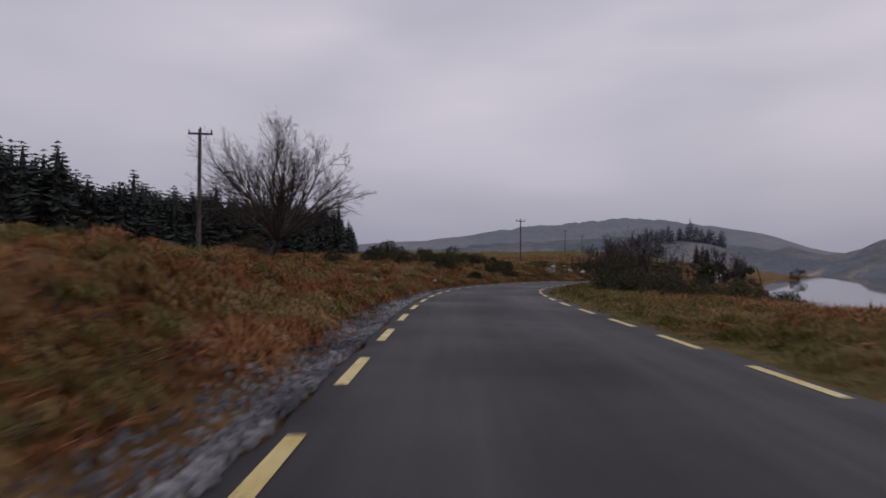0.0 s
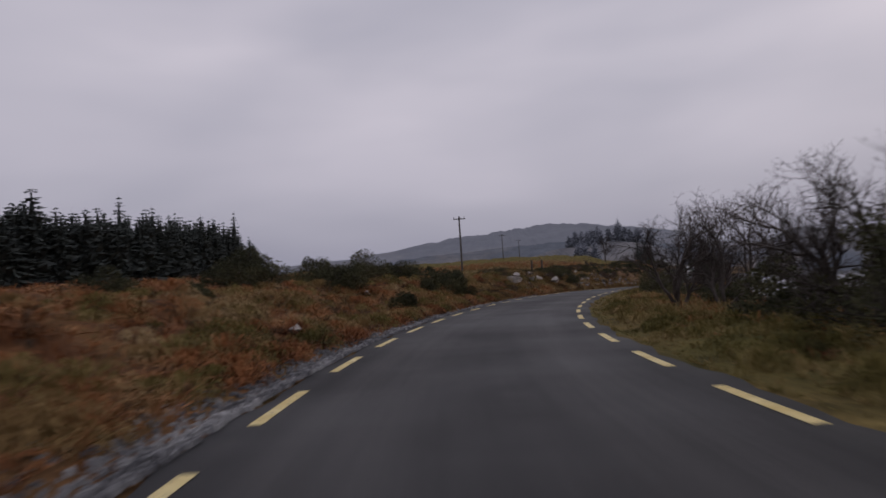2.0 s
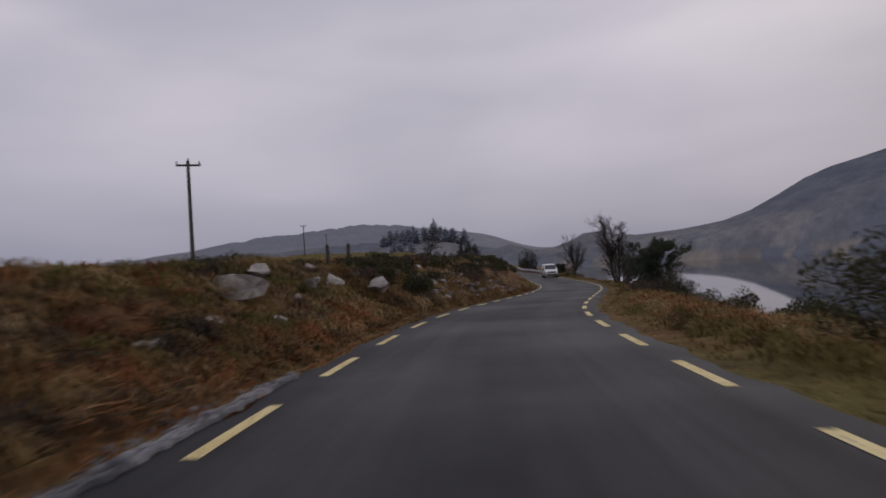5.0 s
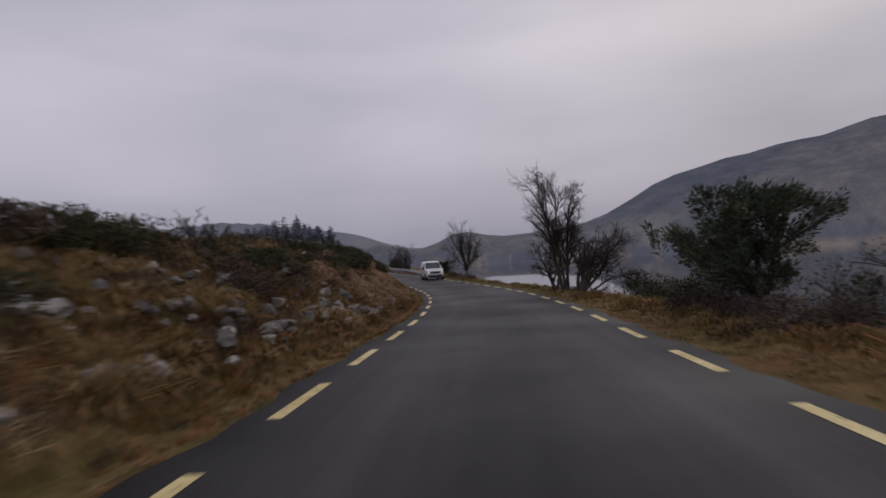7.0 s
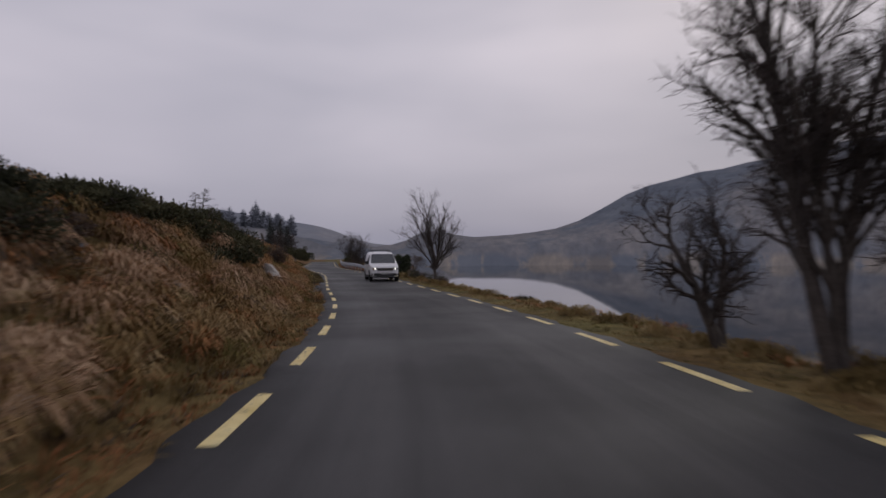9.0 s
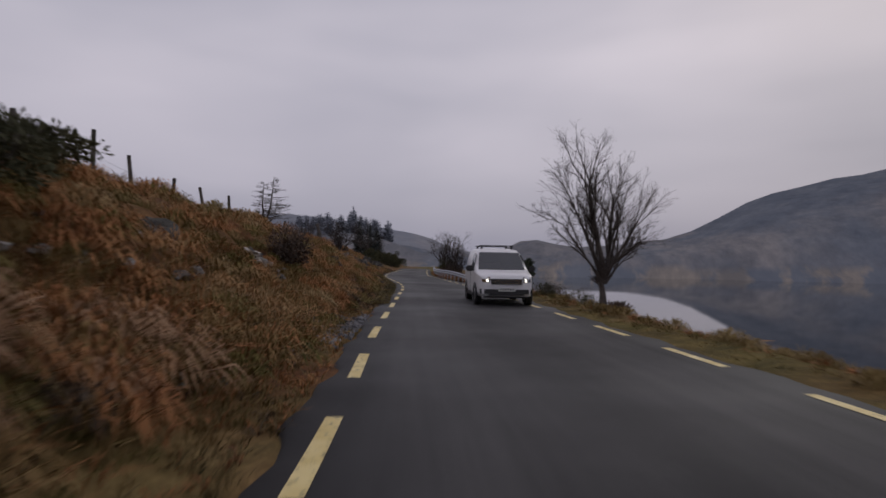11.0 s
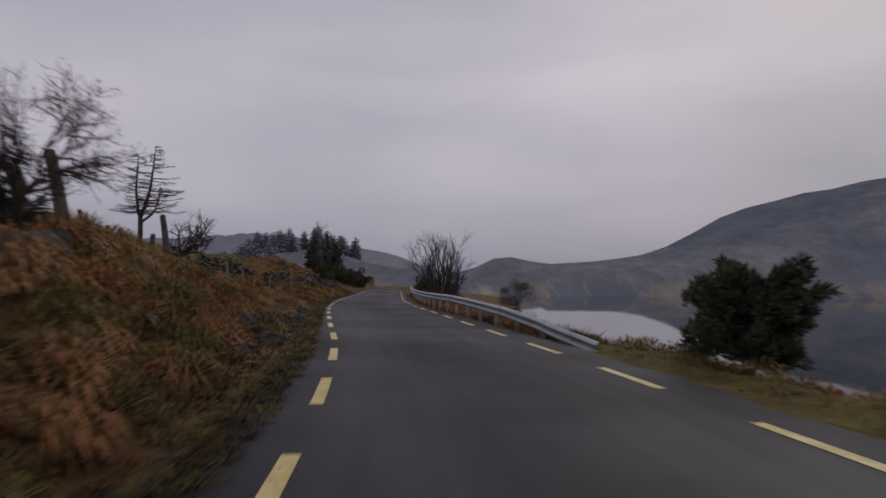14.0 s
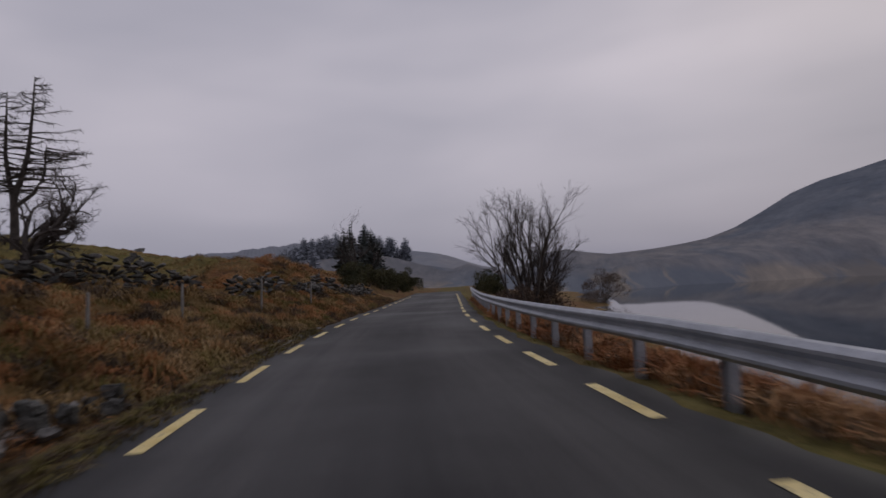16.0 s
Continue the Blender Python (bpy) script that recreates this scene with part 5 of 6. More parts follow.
_r = np.random.default_rng(31)
PALES, ROCKS = ([rock_mesh("boulder", 40 + 10 * q + k, m, 2, 0.62, 0.42) for k in range(4)] for q, m in enumerate((PALE, ROCK)))
SLATES = [crag_mesh("outcrop", 60 + k, SLATE) for k in range(4)]
for s, d, size in [(71.2, 5.9, 1.3), (78.0, 4.8, 1.1), (80.8, 6.2, 0.7), (72.6, 5.2, 0.5), (65.8, 4.6, 0.5), (60.4, 6.6, 0.4), (74.4, 5.4, 0.7), (76.0, 5.4, 0.9), (70.2, 4.6, 0.6), (73.0, 6.4, 0.8), (79.2, 5.9, 0.8), (82.1, 5.6, 0.6), (84.4, 5.3, 0.45), (87.0, 5.0, 0.5), (77.0, 6.6, 0.6), (68.4, 5.0, 0.4), (83.4, 5.6, 0.6), (85.0, 4.9, 0.5), (80.6, 3.7, 0.4), (121.7, 4.3, 1.25), (47.5, 6.5, 0.35), (26.5, 6.0, 0.6), (28.0, 5.2, 0.35), (37.0, 4.6, 0.4), (112.0, 4.7, 0.45)]:
    place_rock(PALES[_r.integers(4)], s, d, size, _r, "pale lichened boulder half sunk in the bank", "boulders on the bank", "boulder", 0.12, 0.1)
for k in range(190):       # scree on the cut bank
    s = _r.uniform(83, 104)
    place_rock((PALES if k % 3 == 0 else ROCKS)[_r.integers(4)], s, 3.5 + abs(_r.normal(0, 1.3)), _r.uniform(0.16, 0.48), _r, "grey angular stone in the scree of the bank", "scree stones", "stone", 0.0, 0.06)
for k in range(12):
    place_rock(ROCKS[_r.integers(4)], _r.uniform(100, 122), 3.6 + abs(_r.normal(0, 1.2)), _r.uniform(0.15, 0.5), _r, "grey angular stone half buried in dead grass", "scree stones", "stone")
for s, d, size in [(129.5, 5.8, 0.6), (139.8, 4.3, 0.55), (146.3, 5.0, 0.6), (147.3, 5.3, 0.5), (150.8, 5.2, 0.7), (151.8, 5.4, 0.9), (155.2, 3.6, 0.6), (153.4, 4.4, 0.5), (142.0, 4.0, 0.6)]:
    place_rock(SLATES[_r.integers(4)], s, d, size, _r, "dark wet rock outcrop breaking through the bank", "outcrops", "rock_outcrop", 0.56)
for k in range(24):        # pale layered stones beside the bush
    place_rock((PALES if k % 2 else ROCKS)[k % 4], _r.uniform(133.4, 135.4), _r.uniform(4.5, 5.8), _r.uniform(0.18, 0.42), _r, "pale broken stone spilling from the bank", "fallen stones", "stone", 0.02)
for k in range(26):
    place_rock(ROCKS[_r.integers(4)], _r.uniform(124.5, 131), _r.uniform(3.2, 5.8), _r.uniform(0.12, 0.35), _r, "loose grey stone fallen from the outcrop", "fallen stones", "stone")
for k in range(22):
    place_rock(SLATES[_r.integers(4)] if k % 8 else PALES[k % 4], _r.uniform(157, 172), _r.uniform(3.0, 4.0), _r.uniform(0.2, 0.5), _r, "dark roadside stone among dead grass", "roadside stones", "stone")
for k in range(90):        # heap of stones at the road edge
    at_s = _r.uniform(163.5, 171.5)
    place_rock((PALES if k % 9 == 0 else ROCKS if k % 4 == 0 else SLATES)[k % 4], at_s, 3.15 + abs(_r.normal(0, 0.26)), _r.uniform(0.1, 0.27), _r, "dark lichened stone in a heap beside the road", "roadside stones", "stone", 0.1, _r.uniform(-0.02, 0.2))
for k in range(10):
    place_rock(PALES[k % 4], _r.uniform(100, 108), -_r.uniform(3.0, 5.5), _r.uniform(0.08, 0.19), _r, "pale stone on the gravelly lake verge", "verge stones", "stone")


def stone_wall():
    top = thing("stone_wall", ground_at(182, 9), "tumbled dry-stone wall of dark lichened stones along the field", "wall")
    inv = top.matrix_world.inverted()
    rng = np.random.default_rng(61)
    shapes = [rock_mesh("stone", 70 + k, SLATE if k else ROCK, 1, 0.75, 0.3) for k in range(6)]
    for s in np.arange(174, 212, 0.36):
        d = np.interp(s, [174, 180, 189, 196, 205, 212], [11.5, 9.7, 7.6, 5.9, 5.1, 4.8])
        high = np.interp(s, [174, 184, 190, 212], [0.95, 1.0, 0.7, 0.65]) + 0.2 * math.sin(s * 0.8) + 0.15 * math.sin(s * 2.3)
        if 187.2 < s < 189.0 or 198 < s < 199.5:
            continue
        x, y, z = ground_at(s, d)
        zz = -0.05
        while zz < high:
            size = rng.uniform(0.22, 0.46)
            ob = part("stone", shapes[rng.integers(6)], top)
            ob.matrix_parent_inverse = inv
            ob.matrix_basis = pose(x + rng.normal(0, 0.12), y + rng.normal(0, 0.1), z + zz + size * 0.25, *rng.uniform(-25, 25, 2), rng.uniform(0, 360)) @ Matrix.Diagonal((size * 1.6, size * 1.1, size * 0.75, 1))
            zz += size * 0.36
    return top


stone_wall()

# ---------------------------------------------------------------- loose chippings along the left edge
def chippings():
    rng = np.random.default_rng(91)
    n = 15020
    s = np.concatenate([rng.uniform(-8, 66, 14000), rng.normal(132, 1.3, 420), rng.normal(179, 1.6, 600)])
    d = EDGE + 0.02 + np.abs(rng.normal(0, 0.44, n)) * np.interp(s, [-8, 20, 45, 66, 120, 130, 139, 176, 182], [1.0, 1.1, 1.0, 0.5, 0.8, 1.3, 1.0, 0.9, 0.7])
    size = rng.uniform(0.014, 0.04, n) * np.where(rng.uniform(0, 1, n) > 0.96, 2.0, 1.0)
    x = np.interp(s, ROAD_S, ROAD_P[:, 0]) + d * np.interp(s, ROAD_S, ROAD_N[:, 0])
    y = np.interp(s, ROAD_S, ROAD_P[:, 1]) + d * np.interp(s, ROAD_S, ROAD_N[:, 1])
    z = ground_z(x, y) + 0.06 * np.clip(1 - np.abs(d - EDGE - 0.3) / 0.6, 0, 1) + size * 0.2
    corner = np.array([(-1, -1, -1), (1, -1, -1), (1, 1, -1), (-1, 1, -1), (-0.7, -0.7, 1), (0.7, -0.7, 1), (0.7, 0.7, 1), (-0.7, 0.7, 1)], float)
    face = np.array([(0, 3, 2, 1), (4, 5, 6, 7), (0, 1, 5, 4), (1, 2, 6, 5), (2, 3, 7, 6), (3, 0, 4, 7)])
    v = corner[None] * rng.uniform(0.6, 1.2, (n, 8, 3)) * size[:, None, None]
    a = rng.uniform(0, 6.28, n)
    c, si = np.cos(a)[:, None], np.sin(a)[:, None]
    v = np.stack([v[..., 0] * c - v[..., 1] * si, v[..., 0] * si + v[..., 1] * c, v[..., 2] * 0.7], -1) + np.stack([x, y, z], 1)[:, None]
    f = face[None] + 8 * np.arange(n)[:, None, None]
    m = clump_colours("limestone_chippings", [(0.2, (0.075, 0.075, 0.08)), (0.5, (0.15, 0.15, 0.157)), (0.8, (0.30, 0.30, 0.30))])
    tagged(new("chippings", mesh_from("chippings", v.reshape(-1, 3), f.reshape(-1, 4), m, False)), "loose grey stone chippings along the tarmac edge", "gravel", kind="stuff")


chippings()


# ---------------------------------------------------------------- grass and bracken
def blades(name, x, y, z, high, wide, per, lean, material, label, category, seed):
    """Tufts of bent tapering blades."""
    rng = np.random.default_rng(seed)
    n = len(x)
    px, py, pz, h = (np.repeat(q, per) for q in (x, y, z, high))
    m = n * per
    a = rng.uniform(0, 2 * np.pi, m)
    tilt = np.abs(rng.normal(lean, lean * 0.5, m))
    h = h * rng.uniform(0.55, 1.15, m)
    off = rng.uniform(0, 0.09, m)
    ca, sa = np.cos(a), np.sin(a)
    b = np.stack([px + ca * off, py + sa * off, pz - 0.03], 1)
    out = np.stack([ca, sa, 0 * ca], 1)
    mid = b + out * (h * tilt * 0.3)[:, None] + np.array([0, 0, 1]) * (h * 0.55)[:, None]
    tip = b + out * (h * tilt)[:, None] + np.array([0, 0, 1]) * (h * np.clip(1.0 - 0.28 * tilt, 0.35, 1))[:, None]
    side = np.stack([-sa, ca, rng.normal(0, 0.3, m)], 1) * (wide * 0.8 * rng.uniform(0.6, 1.3, m))[:, None]
    V = np.stack([b, mid + side, tip, mid - side], 1).reshape(-1, 3)
    F = np.arange(4 * m).reshape(-1, 4)
    return tagged(new(name, mesh_from(name, V, F, material, False)), label, category, kind="stuff")


def scatter(n, s0, s1, d0, d1, seed, power=1.0):
    rng = np.random.default_rng(seed)
    s, d = rng.uniform(s0, s1, n), d0 + (d1 - d0) * rng.uniform(0, 1, n) ** power
    x = np.interp(s, ROAD_S, ROAD_P[:, 0]) + d * np.interp(s, ROAD_S, ROAD_N[:, 0])
    y = np.interp(s, ROAD_S, ROAD_P[:, 1]) + d * np.interp(s, ROAD_S, ROAD_N[:, 1])
    sr, dr = road_coords(x, y)
    return x, y, ground_z(x, y), sr, dr, rng


RUSTY = clump_colours("dead_bracken", [(0.1, (0.06, 0.03, 0.017)), (0.4, (0.18, 0.07, 0.03)), (0.62, (0.29, 0.12, 0.048)), (0.9, (0.38, 0.22, 0.105))])
STRAW = clump_colours("straw_grass", [(0.15, (0.07, 0.052, 0.022)), (0.45, (0.155, 0.108, 0.042)), (0.7, (0.235, 0.168, 0.068)), (0.92, (0.34, 0.26, 0.13))])
LAWN = clump_colours("verge_grass", [(0.1, (0.03, 0.03, 0.011)), (0.4, (0.1, 0.088, 0.026)), (0.66, (0.18, 0.145, 0.048)), (0.92, (0.27, 0.2, 0.085))])
GOLD = clump_colours("golden_moor_grass", [(0.1, (0.06, 0.041, 0.018)), (0.4, (0.175, 0.11, 0.042)), (0.66, (0.28, 0.185, 0.08)), (0.92, (0.38, 0.28, 0.15))])
HEATHER = clump_colours("dark_heather", [(0.1, (0.034, 0.027, 0.02)), (0.45, (0.07, 0.052, 0.036)), (0.8, (0.12, 0.085, 0.056))])

# bracken's red-brown, lightened in colour to make up for shade between blades
BRIGHT_RUSTY = clump_colours("brightened_rusty_growth", [(0.1, (0.13, 0.06, 0.03)), (0.4, (0.31, 0.138, 0.058)), (0.65, (0.37, 0.19, 0.08)), (0.9, (0.42, 0.26, 0.125))])
# left bank
x, y, z, s, d, rng = scatter(52000, -8, 214, EDGE + 0.5, 15, 401, 1.6)
rust, straw, green = cover(x, y, s, d)
pick = rng.uniform(0, 1, len(x))
cut = (d > EDGE + 0.9) | (pick > 0.55) & ((s > 62) | (d > EDGE + 0.8))
clear = ~((s > 82) & (s < 99.5) & (d < 5.4) & (pick > 0.45)) & ~((np.abs(s - 134.6) < 1.2) & (np.abs(d - 5.1) < 0.8)) & ~((np.abs(s - 139.6) < 1.3) & (d < 4.7)) & ~((np.abs(s - 151.0) < 1.3) & (np.abs(d - 5.1) < 0.7))
heath = (rng.uniform(0, 1, len(x)) < np.interp(s, [30, 44, 66, 76, 102, 116], [0.14, 0.34, 0.36, 0.48, 0.42, 0.03]) + 0.15 * ((s > 72) & (s < 118) & (d > 6))) & cut & clear
r_ = (pick < rust) & cut & clear & ~heath
g_ = ~r_ & (rng.uniform(0, 1, len(x)) < green * 0.8) & cut & clear & ~heath
t_ = ~r_ & ~g_ & cut & clear & ~heath
size = 0.75 + 0.45 * wander(x, y, 4.0, 2.0)
near = np.clip((d - EDGE) / 1.2, 0.55, 1)
# past about 113 m the brightened copy of the bracken colours takes over
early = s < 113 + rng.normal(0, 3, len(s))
for name_, m_, paint_, what, seed_ in (("bracken", r_ & early, RUSTY, "flattened rusty dead bracken covering the bank", 411), ("brightened_grass", r_ & ~early, BRIGHT_RUSTY, "red-brown dead growth covering the rocky bank, brightened in colour", 409)):
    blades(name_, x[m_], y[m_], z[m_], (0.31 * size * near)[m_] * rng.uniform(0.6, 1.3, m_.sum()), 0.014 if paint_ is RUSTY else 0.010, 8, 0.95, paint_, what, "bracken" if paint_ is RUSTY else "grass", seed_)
for name_, m_, paint_, what, seed_ in (("straw_grass", t_ & early, STRAW, "pale straw-coloured moor grass in tussocks", 412), ("golden_grass", t_ & ~early, GOLD, "golden dead grass on the rocky bank", 408)):
    blades(name_, x[m_], y[m_], z[m_], (0.37 * size * near)[m_] * rng.uniform(0.5, 1.35, m_.sum()), 0.0075, 11, 0.62, paint_, what, "grass", seed_)
blades("green_grass", x[g_], y[g_], z[g_], (0.25 * size * near)[g_], 0.010, 9, 0.6, LAWN, "short olive-green grass between the bracken", "grass", 413)
blades("heather", x[heath], y[heath], z[heath], (0.34 * size * near)[heath], 0.012, 12, 0.7, HEATHER, "dark low heather on the bank", "heather", 414)
# thick growth along the foot of the bank
x, y, z, s, d, rng = scatter(20000, 58, 214, EDGE + 0.08, 5.2, 405, 1.0)
kind = rng.uniform(0, 1, len(x)) + 0.25 * wander(x, y, 5.0, 7.0)
foot_size = np.clip((d - EDGE) / 0.9, 0.42, 1) * (0.8 + 0.3 * wander(x, y, 2.6, 5.0))
a_, b_ = kind < 0.36, kind > np.interp(s, [100, 118], [0.52, 0.42])
early = s < 113
wet_foot = (s > 136) & (d < 4.3)
b_ &= ~wet_foot | (kind > 0.9)
a_ &= ~wet_foot | (kind < 0.1)
for name_, m_, paint_, what, seed_ in (("foot_bracken", a_ & early, RUSTY, "rusty dead bracken at the foot of the bank", 415), ("foot_brightened_grass", a_ & ~early, BRIGHT_RUSTY, "red-brown dead growth at the foot of the bank, brightened in colour", 407)):
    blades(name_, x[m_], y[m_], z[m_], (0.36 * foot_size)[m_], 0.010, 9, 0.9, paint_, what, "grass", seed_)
blades("foot_grass", x[b_], y[b_], z[b_], (0.40 * foot_size)[b_], 0.0075, 10, 0.7, STRAW, "dead straw grass hanging over the road edge", "grass", 416)
c_ = ~a_ & ~b_
blades("foot_heather", x[c_], y[c_], z[c_], (0.32 * foot_size)[c_], 0.012, 11, 0.75, HEATHER, "dark heather and moss at the foot of the bank", "heather", 417)
x, y, z, s, d, rng = scatter(4400, 138, 182, EDGE - 0.24, EDGE + 0.25, 406, 0.8)
k_ = rng.uniform(0, 1, len(x)) < 0.55
blades("edge_grass", x[k_], y[k_], z[k_] + 0.07, np.full(k_.sum(), 0.11), 0.008, 8, 0.9, HEATHER, "dark dead grass creeping over the tarmac edge", "grass", 418)
blades("edge_moss", x[~k_], y[~k_], z[~k_] + 0.07, np.full((~k_).sum(), 0.11), 0.009, 8, 0.9, LAWN, "olive grass creeping over the tarmac edge", "grass", 419)
# tussocks
def tussocks(name, n, s0, s1, d0, d1, high, material, label, seed):
    x, y, z, s, d, rng = scatter(n, s0, s1, d0, d1, seed)
    many = 12
    px, py = np.repeat(x, many) + rng.normal(0, 0.16, n * many), np.repeat(y, many) + rng.normal(0, 0.16, n * many)
    tall = np.repeat(rng.uniform(0.6, 1.2, n), many) * high * rng.uniform(0.7, 1.15, n * many)
    blades(name, px, py, ground_z(px, py), tall, 0.008, 9, 0.55, material, label, "grass", seed + 1)


def domes(name, n, s0, s1, d0, d1, wide, material, label, seed, power=1.0, per=170, flat=0.72):
    """Rounded cushions of drooping blades, each a small mound of its own."""
    x, y, z, s, d, rng = scatter(n, s0, s1, d0, d1, seed, power)
    keep = (z > WATER + 0.1) & (np.abs(d) > EDGE + 0.25 * wide + 0.12)
    x, y, z, n = x[keep], y[keep], z[keep], int(keep.sum())
    r = np.repeat(wide * 0.5 * rng.uniform(0.55, 1.35, n), per)
    m = n * per
    a, e = rng.uniform(0, 2 * np.pi, m), np.arcsin(rng.uniform(0.05, 1.0, m))
    way = np.stack([np.cos(a) * np.cos(e), np.sin(a) * np.cos(e), np.sin(e) * flat], 1)
    c = np.repeat(np.stack([x, y, z - 0.04], 1), per, 0)
    out = rng.uniform(0.85, 1.2, m)[:, None]
    b = c + way * (r * 0.4)[:, None]
    mid = c + way * r[:, None] * 0.85 * out + np.array([0, 0, 0.05])
    tip = c + way * r[:, None] * [1.08, 1.08, 0.95] * out - np.stack([0 * a, 0 * a, 0.2 * r * np.cos(e)], 1)
    side = np.stack([-np.sin(a), np.cos(a), rng.normal(0, 0.3, m)], 1) * (0.0095 * rng.uniform(0.6, 1.4, m))[:, None]
    V = np.stack([b, mid + side, tip, mid - side], 1).reshape(-1, 3)
    return tagged(new(name, mesh_from(name, V, np.arange(4 * m).reshape(-1, 4), material, False)), label, "grass", kind="stuff")


domes("olive_cushions", 520, -6, 76, EDGE + 1.2, 13, 1.0, LAWN, "rounded olive-green grass cushions between rusty bracken", 481, 1.3)
domes("tawny_cushions", 420, -6, 76, EDGE + 1.2, 13, 0.9, GOLD, "rounded tawny grass cushions between rusty bracken", 483, 1.3)
domes("bracken_cushions", 620, -6, 76, EDGE + 0.9, 14, 0.9, RUSTY, "low mounds of rusty dead bracken", 485, 1.2)
domes("pale_cushions", 420, 60, 124, EDGE + 1.0, 9.5, 0.95, GOLD, "pale straw grass cushions hanging on the steep bank", 487, 1.2)
BLEACHED = clump_colours("bleached_bracken", [(0.1, (0.13, 0.075, 0.045)), (0.4, (0.28, 0.17, 0.095)), (0.66, (0.39, 0.25, 0.15)), (0.92, (0.48, 0.34, 0.22))])
domes("bleached_cushions", 105, 98, 125, EDGE + 1.0, 6.6, 1.15, BLEACHED, "pinkish bleached grass cushions billowing on the bank", 501, 1.0, 260)
domes("heather_cushions", 300, 60, 124, EDGE + 1.0, 9.5, 0.9, HEATHER, "dark heather cushions on the steep bank", 489)
domes("brightened_rusty_cushions", 560, 108, 204, EDGE + 0.9, 10.0, 0.95, BRIGHT_RUSTY, "red-brown cushions on the rocky bank, brightened in colour", 491, 1.2)
domes("golden_cushions", 420, 108, 204, EDGE + 0.9, 10.0, 0.95, GOLD, "golden grass cushions on the rocky bank", 493, 1.2)
domes("mossy_cushions", 330, 108, 204, EDGE + 0.7, 9.0, 0.85, LAWN, "mossy olive grass cushions on the rocky bank", 495, 1.2)
domes("shaded_cushions", 190, 158, 202, EDGE + 0.9, 9.0, 0.9, HEATHER, "dark heather cushions below the field wall", 503, 1.0)
domes("verge_cushions", 330, -6, 76, -EDGE - 1.0, -8.5, 0.75, LAWN, "rounded olive grass cushions along the lake-side verge", 497, 1.3)
domes("lakeside_cushions", 300, 40, 160, -EDGE - 1.0, -8.0, 0.7, STRAW, "straw grass cushions along the lake-side verge", 499, 1.3)
tussocks("olive_tussocks", 150, 4, 70, -EDGE - 0.7, -EDGE - 3.2, 0.36, LAWN, "golden olive grass tussocks along the lake-side verge", 451)
tussocks("pink_tussocks", 130, 36, 72, EDGE + 1.0, 10.0, 0.42, GOLD, "pale dead grass tussocks among gorse and bracken", 459)
tussocks("straw_tussocks", 230, 70, 122, EDGE + 1.4, 9.0, 0.5, GOLD, "pale straw grass tussocks among heather on the bank", 453)
tussocks("bank_tussocks", 330, 120, 200, EDGE + 0.8, 9.0, 0.36, GOLD, "straw and olive grass tussocks on the rocky bank", 455)
tussocks("moss_tussocks", 320, 116, 200, EDGE + 0.6, 7.5, 0.26, LAWN, "low olive-green grass tussocks on the rocky bank", 457)
# moor behind
x, y, z, s, d, rng = scatter(11500, -8, 214, 14, 52, 402, 1.3)
rust, straw, green = cover(x, y, s, d)
r_ = rng.uniform(0, 1, len(x)) < rust
blades("far_bracken", x[r_], y[r_], z[r_], 0.5 * np.interp(s, [170, 180], [1, 0.35])[r_] * rng.uniform(0.5, 1.3, r_.sum()), 0.03, 7, 0.9, RUSTY, "rusty dead bracken across the moor", "bracken", 421)
blades("far_grass", x[~r_], y[~r_], z[~r_], 0.55 * np.interp(s, [170, 180], [1, 0.3])[~r_] * rng.uniform(0.5, 1.3, (~r_).sum()), 0.022, 7, 0.6, STRAW, "straw-coloured grass across the moor", "grass", 422)
# lake side
x, y, z, s, d, rng = scatter(30000, -8, 214, -EDGE - 0.2, -11, 403, 1.4)
keep = z > WATER + 0.05
x, y, z, s, d = (q[keep] for q in (x, y, z, s, d))
rust, straw, green = cover(x, y, s, d)
pick = rng.uniform(0, 1, len(x))
g_ = pick < green + 0.1
r_ = ~g_ & (rng.uniform(0, 1, len(x)) < rust * 0.9) & (d < -EDGE - 1.2)
t_ = ~g_ & ~r_ & (d < -EDGE - 0.5)
near = np.clip((-d - EDGE) / 2.2, 0.3, 1) * np.interp(s, [95, 115], [1.0, 0.62])
blades("verge_grass", x[g_], y[g_], z[g_], (0.24 * near)[g_] * rng.uniform(0.6, 1.5, g_.sum()), 0.009, 10, 0.65, LAWN, "yellowish green grass along the lake-side verge", "grass", 431)
blades("lakeside_bracken", x[r_], y[r_], z[r_], (0.34 * near)[r_] * rng.uniform(0.6, 1.4, r_.sum()), 0.016, 8, 0.9, RUSTY, "rusty dead bracken above the lake", "bracken", 432)
blades("lakeside_grass", x[t_], y[t_], z[t_], (0.40 * near)[t_] * rng.uniform(0.5, 1.4, t_.sum()), 0.010, 9, 0.6, STRAW, "straw-coloured grass above the lake", "grass", 433)
x, y, z, s, d, rng = scatter(5200, 158, 206, -EDGE - 0.45, -5.0, 409, 1.3)
k_ = rng.uniform(0, 1, len(x)) + 0.4 * wander(x, y, 3.0, 4.0) < 0.6
blades("barrier_bracken", x[k_], y[k_], z[k_], 0.36 * rng.uniform(0.5, 1.3, k_.sum()), 0.012, 9, 0.8, RUSTY, "rusty bracken and dead grass under the crash barrier", "bracken", 435)
blades("barrier_heather", x[~k_], y[~k_], z[~k_], 0.32 * rng.uniform(0.5, 1.3, (~k_).sum()), 0.011, 10, 0.75, HEATHER, "dark dead stems under the crash barrier", "heather", 436)
x, y, z, s, d, rng = scatter(9000, -8, 92, -11, -48, 404, 1.4)
keep = z > WATER + 0.1
